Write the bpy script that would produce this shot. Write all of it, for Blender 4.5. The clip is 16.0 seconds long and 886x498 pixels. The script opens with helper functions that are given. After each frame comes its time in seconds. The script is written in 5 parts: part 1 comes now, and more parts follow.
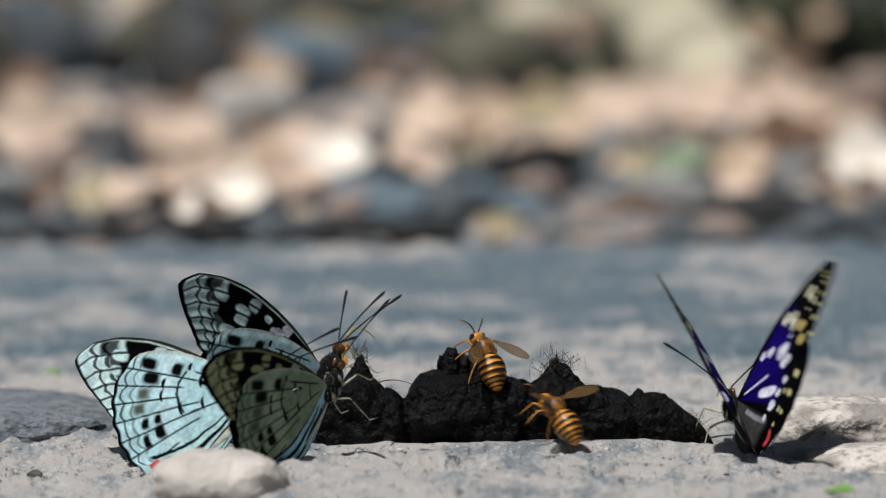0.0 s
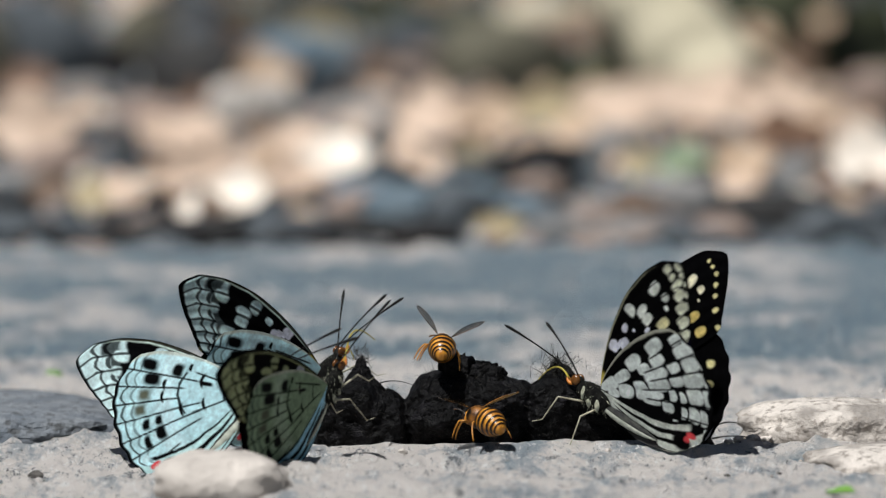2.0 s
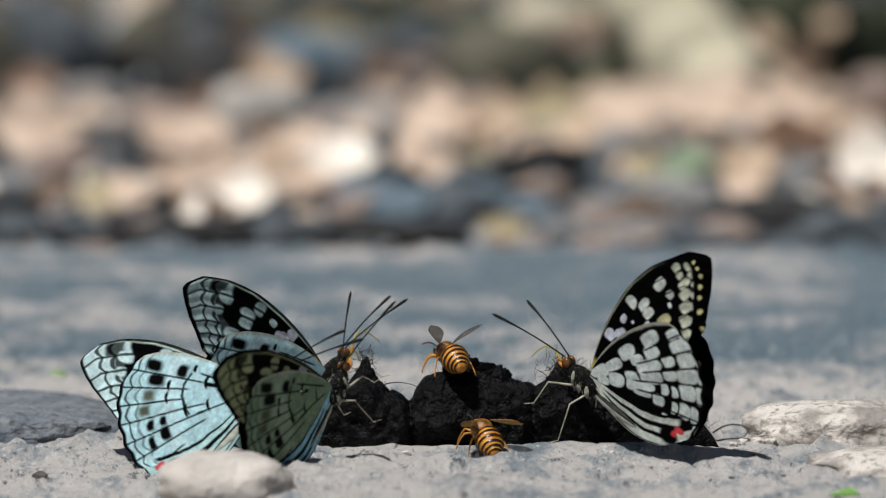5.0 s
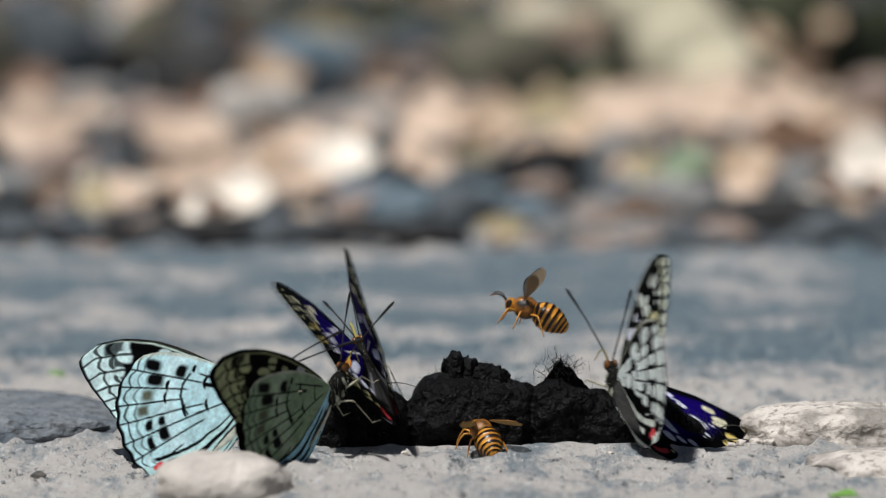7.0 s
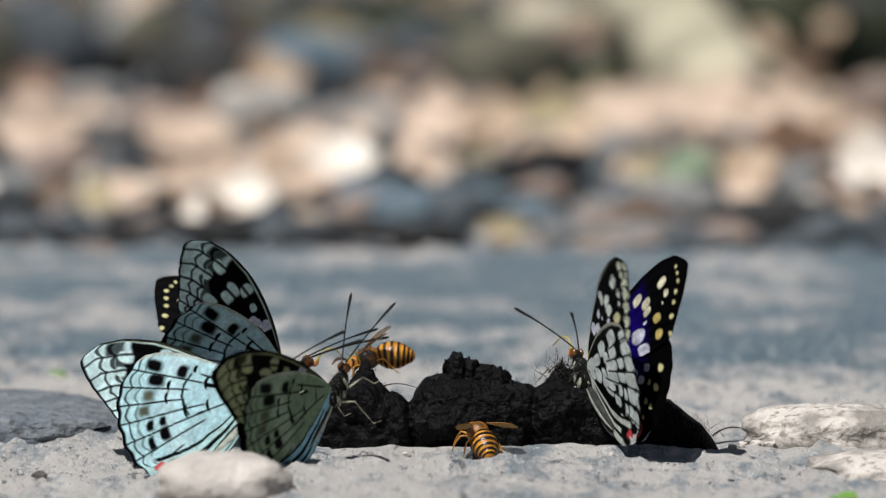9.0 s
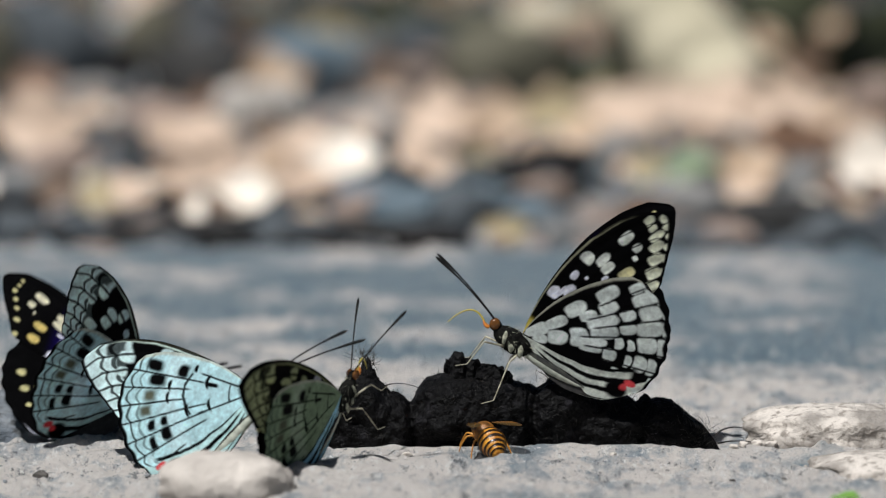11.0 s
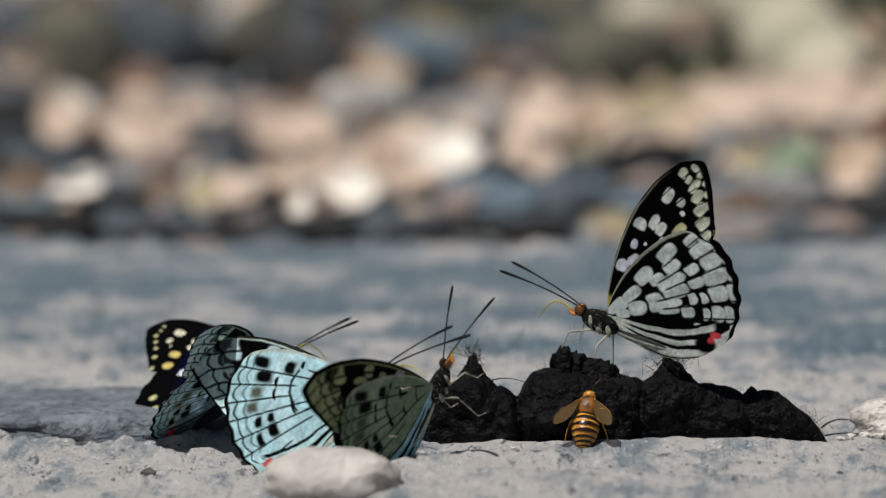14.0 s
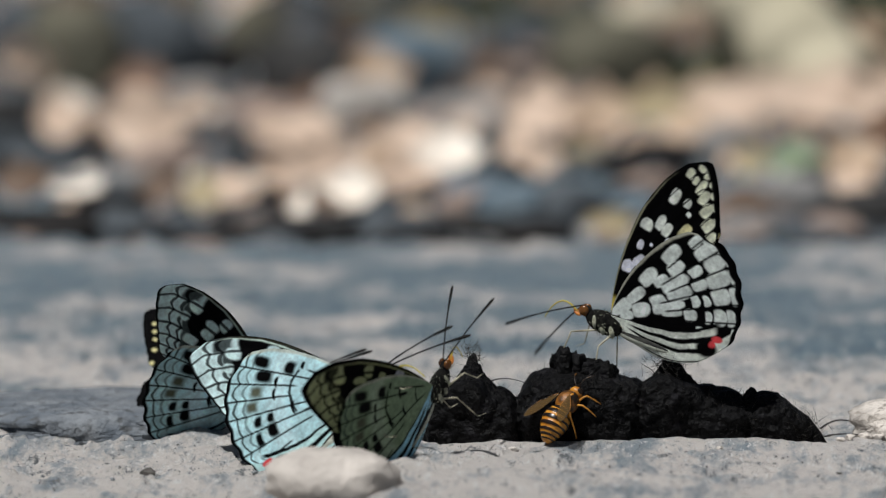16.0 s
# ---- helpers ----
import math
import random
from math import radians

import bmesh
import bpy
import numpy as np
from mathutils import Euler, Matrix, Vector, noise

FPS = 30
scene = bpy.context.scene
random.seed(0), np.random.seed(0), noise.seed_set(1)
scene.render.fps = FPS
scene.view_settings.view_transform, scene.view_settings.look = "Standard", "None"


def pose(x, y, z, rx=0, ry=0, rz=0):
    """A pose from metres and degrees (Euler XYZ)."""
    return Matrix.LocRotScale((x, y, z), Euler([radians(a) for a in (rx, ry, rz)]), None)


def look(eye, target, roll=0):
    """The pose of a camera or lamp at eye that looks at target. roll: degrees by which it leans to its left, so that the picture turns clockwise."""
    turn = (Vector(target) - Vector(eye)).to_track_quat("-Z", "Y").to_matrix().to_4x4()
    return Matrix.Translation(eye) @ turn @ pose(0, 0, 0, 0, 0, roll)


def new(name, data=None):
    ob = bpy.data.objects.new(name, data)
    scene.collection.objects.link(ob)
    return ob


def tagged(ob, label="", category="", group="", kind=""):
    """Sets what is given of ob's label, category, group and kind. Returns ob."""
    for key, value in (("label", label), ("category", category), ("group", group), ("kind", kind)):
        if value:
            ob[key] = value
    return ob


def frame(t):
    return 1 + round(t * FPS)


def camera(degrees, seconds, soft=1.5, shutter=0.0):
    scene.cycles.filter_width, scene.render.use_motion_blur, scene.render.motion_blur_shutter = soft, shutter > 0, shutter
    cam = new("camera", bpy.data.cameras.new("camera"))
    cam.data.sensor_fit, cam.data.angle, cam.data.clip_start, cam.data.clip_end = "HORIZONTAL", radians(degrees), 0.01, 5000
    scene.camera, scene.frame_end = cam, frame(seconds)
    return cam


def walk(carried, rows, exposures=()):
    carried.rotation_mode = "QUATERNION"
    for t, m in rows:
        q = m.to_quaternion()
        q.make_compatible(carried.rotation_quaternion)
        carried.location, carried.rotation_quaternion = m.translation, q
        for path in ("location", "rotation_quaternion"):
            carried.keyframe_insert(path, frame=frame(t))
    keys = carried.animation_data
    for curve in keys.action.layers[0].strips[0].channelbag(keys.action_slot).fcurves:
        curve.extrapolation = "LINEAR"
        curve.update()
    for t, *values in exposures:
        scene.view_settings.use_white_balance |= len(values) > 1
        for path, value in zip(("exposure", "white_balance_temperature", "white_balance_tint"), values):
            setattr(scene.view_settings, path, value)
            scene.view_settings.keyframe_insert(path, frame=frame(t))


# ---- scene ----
MM = 0.001

# The camera stands low on a tripod and is panned a little, late in the clip.
cam = camera(10.0, 16.0, soft=1.2, shutter=0.5)
cam.data.dof.use_dof = True
cam.data.dof.focus_distance = 1.492
cam.data.dof.aperture_fstop = 9.0
EYE = (0.0, -1.485, 0.209)


def aimed(turn, dip, roll):
    """The camera's pose by its turn to the left, its dip below the horizon and its roll, in degrees."""
    return pose(*EYE, 90 - dip, 0, turn) @ pose(0, 0, 0, 0, 0, roll)


walk(cam, [
    (0.0, aimed(0.0000, 5.7175, 0.00)), (0.5, aimed(0.0000, 5.7162, 0.00)), (1.5, aimed(0.0051, 5.7111, 0.00)),
    (2.5, aimed(0.0192, 5.7047, 0.03)), (3.5, aimed(0.0422, 5.7022, 0.06)), (4.0, aimed(0.0575, 5.6951, 0.09)),
    (6.5, aimed(0.0512, 5.6881, 0.22)), (7.0, aimed(0.0524, 5.6843, 0.24)), (7.5, aimed(0.0537, 5.6728, 0.38)),
    (9.0, aimed(0.0703, 5.6728, 0.40)), (11.5, aimed(0.0863, 5.6760, 0.42)), (11.7, aimed(0.0959, 5.6766, 0.42)),
    (11.8, aimed(0.2877, 5.6887, 0.35)), (12.0, aimed(0.3261, 5.6958, 0.29)), (12.1, aimed(0.4732, 5.7079, 0.15)),
    (12.2, aimed(0.6394, 5.7175, 0.00)), (12.3, aimed(0.8632, 5.7303, -0.20)), (12.4, aimed(1.1765, 5.7431, -0.42)),
    (12.5, aimed(1.2980, 5.7463, -0.50)), (13.0, aimed(1.3018, 5.7456, -0.34)), (14.0, aimed(1.2807, 5.7354, -0.20)),
    (16.0, aimed(1.2788, 5.7329, -0.12))],
    exposures=((0.0, -0.18), (0.6, -0.18), (0.9, -0.05), (2.1, -0.05), (2.4, -0.15), (8.6, -0.16), (8.9, -0.05), (9.2, -0.05), (11.5, -0.10), (12.0, -0.06), (12.6, -0.23), (13.0, -0.31), (16.0, -0.31)))

# ---- daylight ----
SUN_HIGH, SUN_TURN = 63.0, 140.0   # the sun stands high, to the left of the butterflies and somewhat behind the camera
world = bpy.data.worlds.new("sky")
scene.world = world
world.use_nodes = True
sky = world.node_tree.nodes.new("ShaderNodeTexSky")
sky.sky_type = "NISHITA"
sky.sun_disc = False
sky.sun_elevation = radians(SUN_HIGH)
sky.sun_rotation = radians(-SUN_TURN)
world.node_tree.nodes["Background"].inputs["Strength"].default_value = 0.026
world.node_tree.links.new(sky.outputs["Color"], world.node_tree.nodes["Background"].inputs["Color"])
sun = new("sun", bpy.data.lights.new("sun", "SUN"))
sun.data.energy = 5.3
sun.data.angle = radians(0.53)
sun.data.color = (1.0, 1.0, 0.99)
sun_from = Vector((-math.sin(radians(SUN_TURN)) * math.cos(radians(SUN_HIGH)), math.cos(radians(SUN_TURN)) * math.cos(radians(SUN_HIGH)), math.sin(radians(SUN_HIGH))))
sun.matrix_world = look(sun_from * 5, (0, 0, 0))


# ---- numeric helpers ----
def lattice(ix, iy, iz, seed):
    h = (ix * 374761393 + iy * 668265263 + iz * 2147483647 + seed * 974634777) & 0xFFFFFFFF
    h = ((h ^ (h >> 13)) * 1274126177) & 0xFFFFFFFF
    return ((h ^ (h >> 16)) & 0xFFFF) / 65535.0


def value_noise(x, y, z, seed=0):
    x, y, z = np.broadcast_arrays(np.asarray(x, float), y, z)
    ix, iy, iz = (np.floor(c).astype(np.int64) for c in (x, y, z))
    fx, fy, fz = (c - np.floor(c) for c in (x, y, z))
    fx, fy, fz = (f * f * (3 - 2 * f) for f in (fx, fy, fz))
    total = 0.0
    for dx in (0, 1):
        for dy in (0, 1):
            for dz in (0, 1):
                w = (fx if dx else 1 - fx) * (fy if dy else 1 - fy) * (fz if dz else 1 - fz)
                total = total + w * lattice(ix + dx, iy + dy, iz + dz, seed)
    return total * 2 - 1


def fbm(x, y, z, octaves=4, seed=0, gain=0.5):
    total, amp = 0.0, 1.0
    for k in range(octaves):
        total = total + amp * value_noise(np.asarray(x) * 2 ** k, np.asarray(y) * 2 ** k, np.asarray(z) * 2 ** k, seed + k)
        amp *= gain
    return total


def smooth(lo, hi, x):
    f = np.clip((x - lo) / (hi - lo), 0, 1)
    return f * f * (3 - 2 * f)


def mesh_of(name, verts, faces, material, smooth_shade=True):
    me = bpy.data.meshes.new(name)
    me.from_pydata(np.asarray(verts).tolist(), [], faces)
    me.materials.append(material)
    if smooth_shade:
        me.polygons.foreach_set("use_smooth", [True] * len(me.polygons))
    me.update()
    return me


def part(name, me, parent, label="", m=None):
    """One mesh object under a thing or a part."""
    ob = new(name, me)
    ob.parent = parent
    if m is not None:
        ob.matrix_basis = m
    return tagged(ob, label)


def thing(name, label, category, group="", kind="", m=None):
    ob = new(name)
    ob.empty_display_size = 0.01
    if m is not None:
        ob.matrix_basis = m
    return tagged(ob, label, category, group, kind)


def grid_faces(rows, cols, wrap=False, start=0, flip=False):
    out = []
    for i in range(rows - 1):
        for j in range(cols if wrap else cols - 1):
            k = (j + 1) % cols
            f = (start + i * cols + j, start + i * cols + k, start + (i + 1) * cols + k, start + (i + 1) * cols + j)
            out.append(f[::-1] if flip else f)
    return out


def tube(points, radii, sides=8):
    """Verts and faces of a round tube along points (n x 3), in metres."""
    p = np.asarray(points, float)
    d = np.gradient(p, axis=0)
    d /= np.linalg.norm(d, axis=1)[:, None] + 1e-12
    ref = np.array([0.13, 0.21, 0.97]) if abs(d[0][2]) < 0.9 else np.array([0.97, 0.2, 0.1])
    u = np.cross(d, ref)
    u /= np.linalg.norm(u, axis=1)[:, None]
    w = np.cross(d, u)
    a = np.arange(sides) * 2 * math.pi / sides
    r = np.broadcast_to(np.asarray(radii, float), (len(p),))
    v = p[:, None, :] + r[:, None, None] * (np.cos(a)[None, :, None] * u[:, None, :] + np.sin(a)[None, :, None] * w[:, None, :])
    verts = v.reshape(-1, 3)
    faces = grid_faces(len(p), sides, wrap=True)
    n = len(verts)
    verts = np.vstack([verts, p[0], p[-1]])
    faces += [(n, (j + 1) % sides, j) for j in range(sides)]
    e = (len(p) - 1) * sides
    faces += [(n + 1, e + j, e + (j + 1) % sides) for j in range(sides)]
    return verts, faces


def bezier(p0, p1, p2, n=12):
    t = np.linspace(0, 1, n)[:, None]
    return (1 - t) ** 2 * np.asarray(p0, float) + 2 * t * (1 - t) * np.asarray(p1, float) + t * t * np.asarray(p2, float)


def joined(pieces):
    verts, faces, at = [], [], 0
    for v, f in pieces:
        verts.append(np.asarray(v, float))
        faces += [tuple(i + at for i in q) for q in f]
        at += len(v)
    return np.vstack(verts), faces


def ball(radii, centre=(0, 0, 0), rings=14, sides=18):
    """An ellipsoid."""
    a = np.linspace(0, math.pi, rings)
    b = np.arange(sides) * 2 * math.pi / sides
    v = np.stack([np.outer(np.cos(a), np.ones(sides)), np.outer(np.sin(a), np.cos(b)), np.outer(np.sin(a), np.sin(b))], -1).reshape(-1, 3)
    return v * np.asarray(radii) + np.asarray(centre), grid_faces(rings, sides, wrap=True)


# ---- materials ----
def material(name, colour, rough=0.6, other=None, scale=300.0, bump=0.0, bump_scale=None, spec=0.4, detail=6.0, mix=(0.35, 0.65), stain_or_sheen=None, stain_scale=30.0, stain_at=(0.5, 0.65), island=0.0):
    """Two colours mixed by noise, with stains or painted sheen at a larger scale and fine relief."""
    mat = bpy.data.materials.new(name)
    mat.use_nodes = True
    nt = mat.node_tree
    bsdf = nt.nodes["Principled BSDF"]
    bsdf.inputs["Roughness"].default_value = rough
    bsdf.inputs["Specular IOR Level"].default_value = spec
    tc = nt.nodes.new("ShaderNodeTexCoord")

    def noise_node(s, d=detail):
        n = nt.nodes.new("ShaderNodeTexNoise")
        n.inputs["Scale"].default_value = s
        n.inputs["Detail"].default_value = d
        nt.links.new(tc.outputs["Object"], n.inputs["Vector"])
        return n

    def ramp(n, lo, hi):
        r = nt.nodes.new("ShaderNodeMapRange")
        r.inputs["From Min"].default_value, r.inputs["From Max"].default_value = lo, hi
        nt.links.new(n.outputs["Fac"], r.inputs["Value"])
        return r

    out = None
    if other is not None:
        blend = nt.nodes.new("ShaderNodeMix")
        blend.data_type = "RGBA"
        blend.inputs["A"].default_value, blend.inputs["B"].default_value = (*colour, 1), (*other, 1)
        nt.links.new(ramp(noise_node(scale), *mix).outputs["Result"], blend.inputs["Factor"])
        out = blend.outputs["Result"]
    else:
        bsdf.inputs["Base Color"].default_value = (*colour, 1)
    if stain_or_sheen is not None:
        blend = nt.nodes.new("ShaderNodeMix")
        blend.data_type = "RGBA"
        if out:
            nt.links.new(out, blend.inputs["A"])
        else:
            blend.inputs["A"].default_value = (*colour, 1)
        blend.inputs["B"].default_value = (*stain_or_sheen, 1)
        nt.links.new(ramp(noise_node(stain_scale), *stain_at).outputs["Result"], blend.inputs["Factor"])
        out = blend.outputs["Result"]
    if island:
        info = nt.nodes.new("ShaderNodeNewGeometry")
        hsv = nt.nodes.new("ShaderNodeHueSaturation")
        r = nt.nodes.new("ShaderNodeMapRange")
        r.inputs["To Min"].default_value, r.inputs["To Max"].default_value = 1 - island, 1 + island
        nt.links.new(info.outputs["Random Per Island"], r.inputs["Value"])
        nt.links.new(r.outputs["Result"], hsv.inputs["Value"])
        nt.links.new(out, hsv.inputs["Color"])
        out = hsv.outputs["Color"]
    if out:
        nt.links.new(out, bsdf.inputs["Base Color"])
    if bump:
        b = nt.nodes.new("ShaderNodeBump")
        b.inputs["Strength"].default_value = 0.6
        b.inputs["Distance"].default_value = bump
        nt.links.new(noise_node(bump_scale or scale * 2, 8.0).outputs["Fac"], b.inputs["Height"])
        nt.links.new(b.outputs["Normal"], bsdf.inputs["Normal"])
    return mat


def wing_material(name, through_light, rough):
    """Scaled wing: colour from the painted scales, a little light let through."""
    mat = bpy.data.materials.new(name)
    mat.use_nodes = True
    nt = mat.node_tree
    bsdf = nt.nodes["Principled BSDF"]
    col = nt.nodes.new("ShaderNodeVertexColor")
    col.layer_name = "scales"
    tc = nt.nodes.new("ShaderNodeTexCoord")
    n = nt.nodes.new("ShaderNodeTexNoise")
    n.inputs["Scale"].default_value, n.inputs["Detail"].default_value = 900.0, 5.0
    nt.links.new(tc.outputs["Object"], n.inputs["Vector"])
    r = nt.nodes.new("ShaderNodeMapRange")
    r.inputs["To Min"].default_value, r.inputs["To Max"].default_value = 0.6, 1.35
    nt.links.new(n.outputs["Fac"], r.inputs["Value"])
    hsv = nt.nodes.new("ShaderNodeHueSaturation")
    nt.links.new(r.outputs["Result"], hsv.inputs["Value"])
    nt.links.new(col.outputs["Color"], hsv.inputs["Color"])
    nt.links.new(hsv.outputs["Color"], bsdf.inputs["Base Color"])
    bsdf.inputs["Roughness"].default_value = rough
    bsdf.inputs["Specular IOR Level"].default_value = 0.03
    b = nt.nodes.new("ShaderNodeBump")
    b.inputs["Strength"].default_value, b.inputs["Distance"].default_value = 0.3, 0.0001
    nt.links.new(n.outputs["Fac"], b.inputs["Height"])
    nt.links.new(b.outputs["Normal"], bsdf.inputs["Normal"])
    tr = nt.nodes.new("ShaderNodeBsdfTranslucent")
    nt.links.new(hsv.outputs["Color"], tr.inputs["Color"])
    mx = nt.nodes.new("ShaderNodeMixShader")
    mx.inputs[0].default_value = through_light
    nt.links.new(bsdf.outputs[0], mx.inputs[1])
    nt.links.new(tr.outputs[0], mx.inputs[2])
    nt.links.new(mx.outputs[0], nt.nodes["Material Output"].inputs["Surface"])
    return mat


def rock_material():
    """Bedded rock: buff and blue-grey patches with bluish shade painted in, dark pits and hairline cracks."""
    mat = bpy.data.materials.new("slab_rock")
    mat.use_nodes = True
    nt = mat.node_tree
    L = nt.links.new
    bsdf = nt.nodes["Principled BSDF"]
    bsdf.inputs["Roughness"].default_value = 0.62
    bsdf.inputs["Specular IOR Level"].default_value = 0.5
    tc = nt.nodes.new("ShaderNodeTexCoord")

    def noisy(scale, stretch=(1, 1, 1), detail=8.0, rough=0.6):
        mp = nt.nodes.new("ShaderNodeMapping")
        mp.inputs["Scale"].default_value = stretch
        L(tc.outputs["Object"], mp.inputs["Vector"])
        n = nt.nodes.new("ShaderNodeTexNoise")
        n.inputs["Scale"].default_value, n.inputs["Detail"].default_value, n.inputs["Roughness"].default_value = scale, detail, rough
        L(mp.outputs["Vector"], n.inputs["Vector"])
        return n.outputs["Fac"]

    def ranged(value, lo, hi, a=0.0, b=1.0):
        r = nt.nodes.new("ShaderNodeMapRange")
        for key, x in zip(("From Min", "From Max", "To Min", "To Max"), (lo, hi, a, b)):
            r.inputs[key].default_value = x
        L(value, r.inputs["Value"])
        return r.outputs["Result"]

    def blend(a, b, factor):
        m = nt.nodes.new("ShaderNodeMix")
        m.data_type = "RGBA"
        for key, x in (("A", a), ("B", b)):
            if isinstance(x, tuple):
                m.inputs[key].default_value = (*x, 1)
            else:
                L(x, m.inputs[key])
        L(factor, m.inputs["Factor"])
        return m.outputs["Result"]

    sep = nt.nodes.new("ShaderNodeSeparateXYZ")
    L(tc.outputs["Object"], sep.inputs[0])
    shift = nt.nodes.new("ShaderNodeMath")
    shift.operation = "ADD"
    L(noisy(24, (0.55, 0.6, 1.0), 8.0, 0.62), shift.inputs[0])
    # bluer with distance: the sky's grazing reflection painted into the rock colour
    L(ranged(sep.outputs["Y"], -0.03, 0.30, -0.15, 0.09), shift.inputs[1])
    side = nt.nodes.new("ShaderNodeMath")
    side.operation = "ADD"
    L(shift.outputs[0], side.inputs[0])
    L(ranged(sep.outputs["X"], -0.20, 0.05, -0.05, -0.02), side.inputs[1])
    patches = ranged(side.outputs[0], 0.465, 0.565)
    # the grey-blue mottles put shadows of the rough relief into the colour
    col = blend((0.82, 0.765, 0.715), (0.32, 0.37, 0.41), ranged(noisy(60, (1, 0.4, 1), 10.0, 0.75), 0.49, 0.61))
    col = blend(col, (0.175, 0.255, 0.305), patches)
    col = blend(col, (0.15, 0.16, 0.17), ranged(noisy(190, (1, 0.35, 1), 9.0, 0.78), 0.565, 0.625))
    col = blend(col, (0.92, 0.90, 0.87), ranged(noisy(420, (1, 0.35, 1), 8.0, 0.8), 0.55, 0.61))
    col = blend(col, (0.06, 0.058, 0.055), ranged(noisy(620, (1, 0.4, 1), 5.0, 0.75), 0.61, 0.66))
    L(col, bsdf.inputs["Base Color"])
    add = nt.nodes.new("ShaderNodeMath")
    add.operation = "ADD"
    L(ranged(noisy(160, (0.7, 1, 1), 10.0, 0.7), 0.2, 0.8), add.inputs[0])
    L(ranged(noisy(900, (1, 1, 1), 6.0, 0.75), 0.2, 0.8, 0.0, 0.6), add.inputs[1])
    b = nt.nodes.new("ShaderNodeBump")
    b.inputs["Strength"].default_value, b.inputs["Distance"].default_value = 1.0, 0.0026
    L(add.outputs[0], b.inputs["Height"])
    L(b.outputs["Normal"], bsdf.inputs["Normal"])
    return mat


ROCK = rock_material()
ROCK_CHIP = material("rock_chip", (0.30, 0.30, 0.30), 0.85, (0.17, 0.19, 0.21), 45.0, 0.0012, 900.0, 0.25, 9.0, stain_or_sheen=(0.42, 0.38, 0.34), stain_scale=14.0, stain_at=(0.48, 0.62))
FLAT_STONE = material("bleached_stone", (0.60, 0.545, 0.49), 0.8, (0.27, 0.245, 0.22), 60.0, 0.006, 220.0, 0.25, 10.0, (0.42, 0.58), stain_or_sheen=(0.26, 0.23, 0.20), stain_scale=420.0, stain_at=(0.52, 0.66))
SLATE = material("slate", (0.10, 0.117, 0.138), 0.8, (0.20, 0.215, 0.23), 90.0, 0.008, 200.0, 0.3, 9.0, stain_or_sheen=(0.08, 0.085, 0.09), stain_scale=260.0, stain_at=(0.54, 0.64))
PALE_STONE = material("pale_stone", (0.50, 0.455, 0.41), 0.85, (0.30, 0.27, 0.245), 90.0, 0.0014, 500.0, 0.2, 10.0, (0.40, 0.62), stain_or_sheen=(0.66, 0.60, 0.54), stain_scale=45.0, stain_at=(0.50, 0.66))
GREY_STONE = material("grey_stone", (0.10, 0.113, 0.124), 0.85, (0.035, 0.041, 0.047), 60.0, 0.001, 500.0, 0.25)
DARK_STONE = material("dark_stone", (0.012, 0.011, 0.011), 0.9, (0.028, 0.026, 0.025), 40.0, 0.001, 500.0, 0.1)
BLUE_STONE = material("blue_stone", (0.085, 0.135, 0.18), 0.85, (0.16, 0.20, 0.225), 40.0, 0.001, 500.0, 0.25)
PINK_STONE = material("pink_stone", (0.31, 0.235, 0.195), 0.85, (0.25, 0.185, 0.155), 40.0, 0.001, 500.0, 0.25)
YELLOW_LEAF = material("yellow_leaf", (0.44, 0.36, 0.22), 0.55, (0.34, 0.27, 0.15), 60.0, 0.0005, 300.0, 0.4)
PEACH_LEAF = material("peach_leaf", (0.74, 0.56, 0.43), 0.55, (0.48, 0.35, 0.26), 60.0, 0.0005, 300.0, 0.4)
RUST_LEAF = material("rust_leaf", (0.21, 0.115, 0.07), 0.6, (0.14, 0.08, 0.05), 60.0, 0.0005, 300.0, 0.4)
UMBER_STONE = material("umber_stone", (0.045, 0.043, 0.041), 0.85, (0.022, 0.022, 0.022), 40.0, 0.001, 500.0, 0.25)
LIGHT_STONE = material("light_grey_stone", (0.27, 0.26, 0.25), 0.85, (0.19, 0.185, 0.18), 40.0, 0.001, 500.0, 0.25)
OLIVE_STONE = material("olive_stone", (0.13, 0.12, 0.085), 0.85, (0.085, 0.08, 0.06), 40.0, 0.001, 500.0, 0.25)
TAN_LEAF = material("tan_leaf", (0.60, 0.45, 0.32), 0.6, (0.42, 0.28, 0.18), 60.0, 0.0005, 300.0, 0.4)
CREAM_LEAF = material("cream_leaf", (0.94, 0.86, 0.76), 0.5, (0.80, 0.69, 0.57), 60.0, 0.0005, 300.0, 0.4)
BROWN_LEAF = material("brown_leaf", (0.17, 0.105, 0.065), 0.6, (0.10, 0.065, 0.045), 60.0, 0.0005, 300.0, 0.4)
GREEN_LEAF = material("green_leaf", (0.13, 0.26, 0.04), 0.5, (0.10, 0.24, 0.03), 200.0, 0.0003, 900.0, 0.4)
PALE_GREEN = material("pale_green_leaf", (0.28, 0.35, 0.22), 0.5, (0.22, 0.28, 0.17), 60.0, 0.0003, 300.0, 0.4)
OLIVE = material("olive_leaf", (0.035, 0.040, 0.016), 0.7, (0.010, 0.012, 0.007), 30.0, 0.0005, 300.0, 0.2)
LOG = material("weathered_log", (0.58, 0.52, 0.385), 0.8, (0.44, 0.395, 0.28), 25.0, 0.002, 200.0, 0.25)
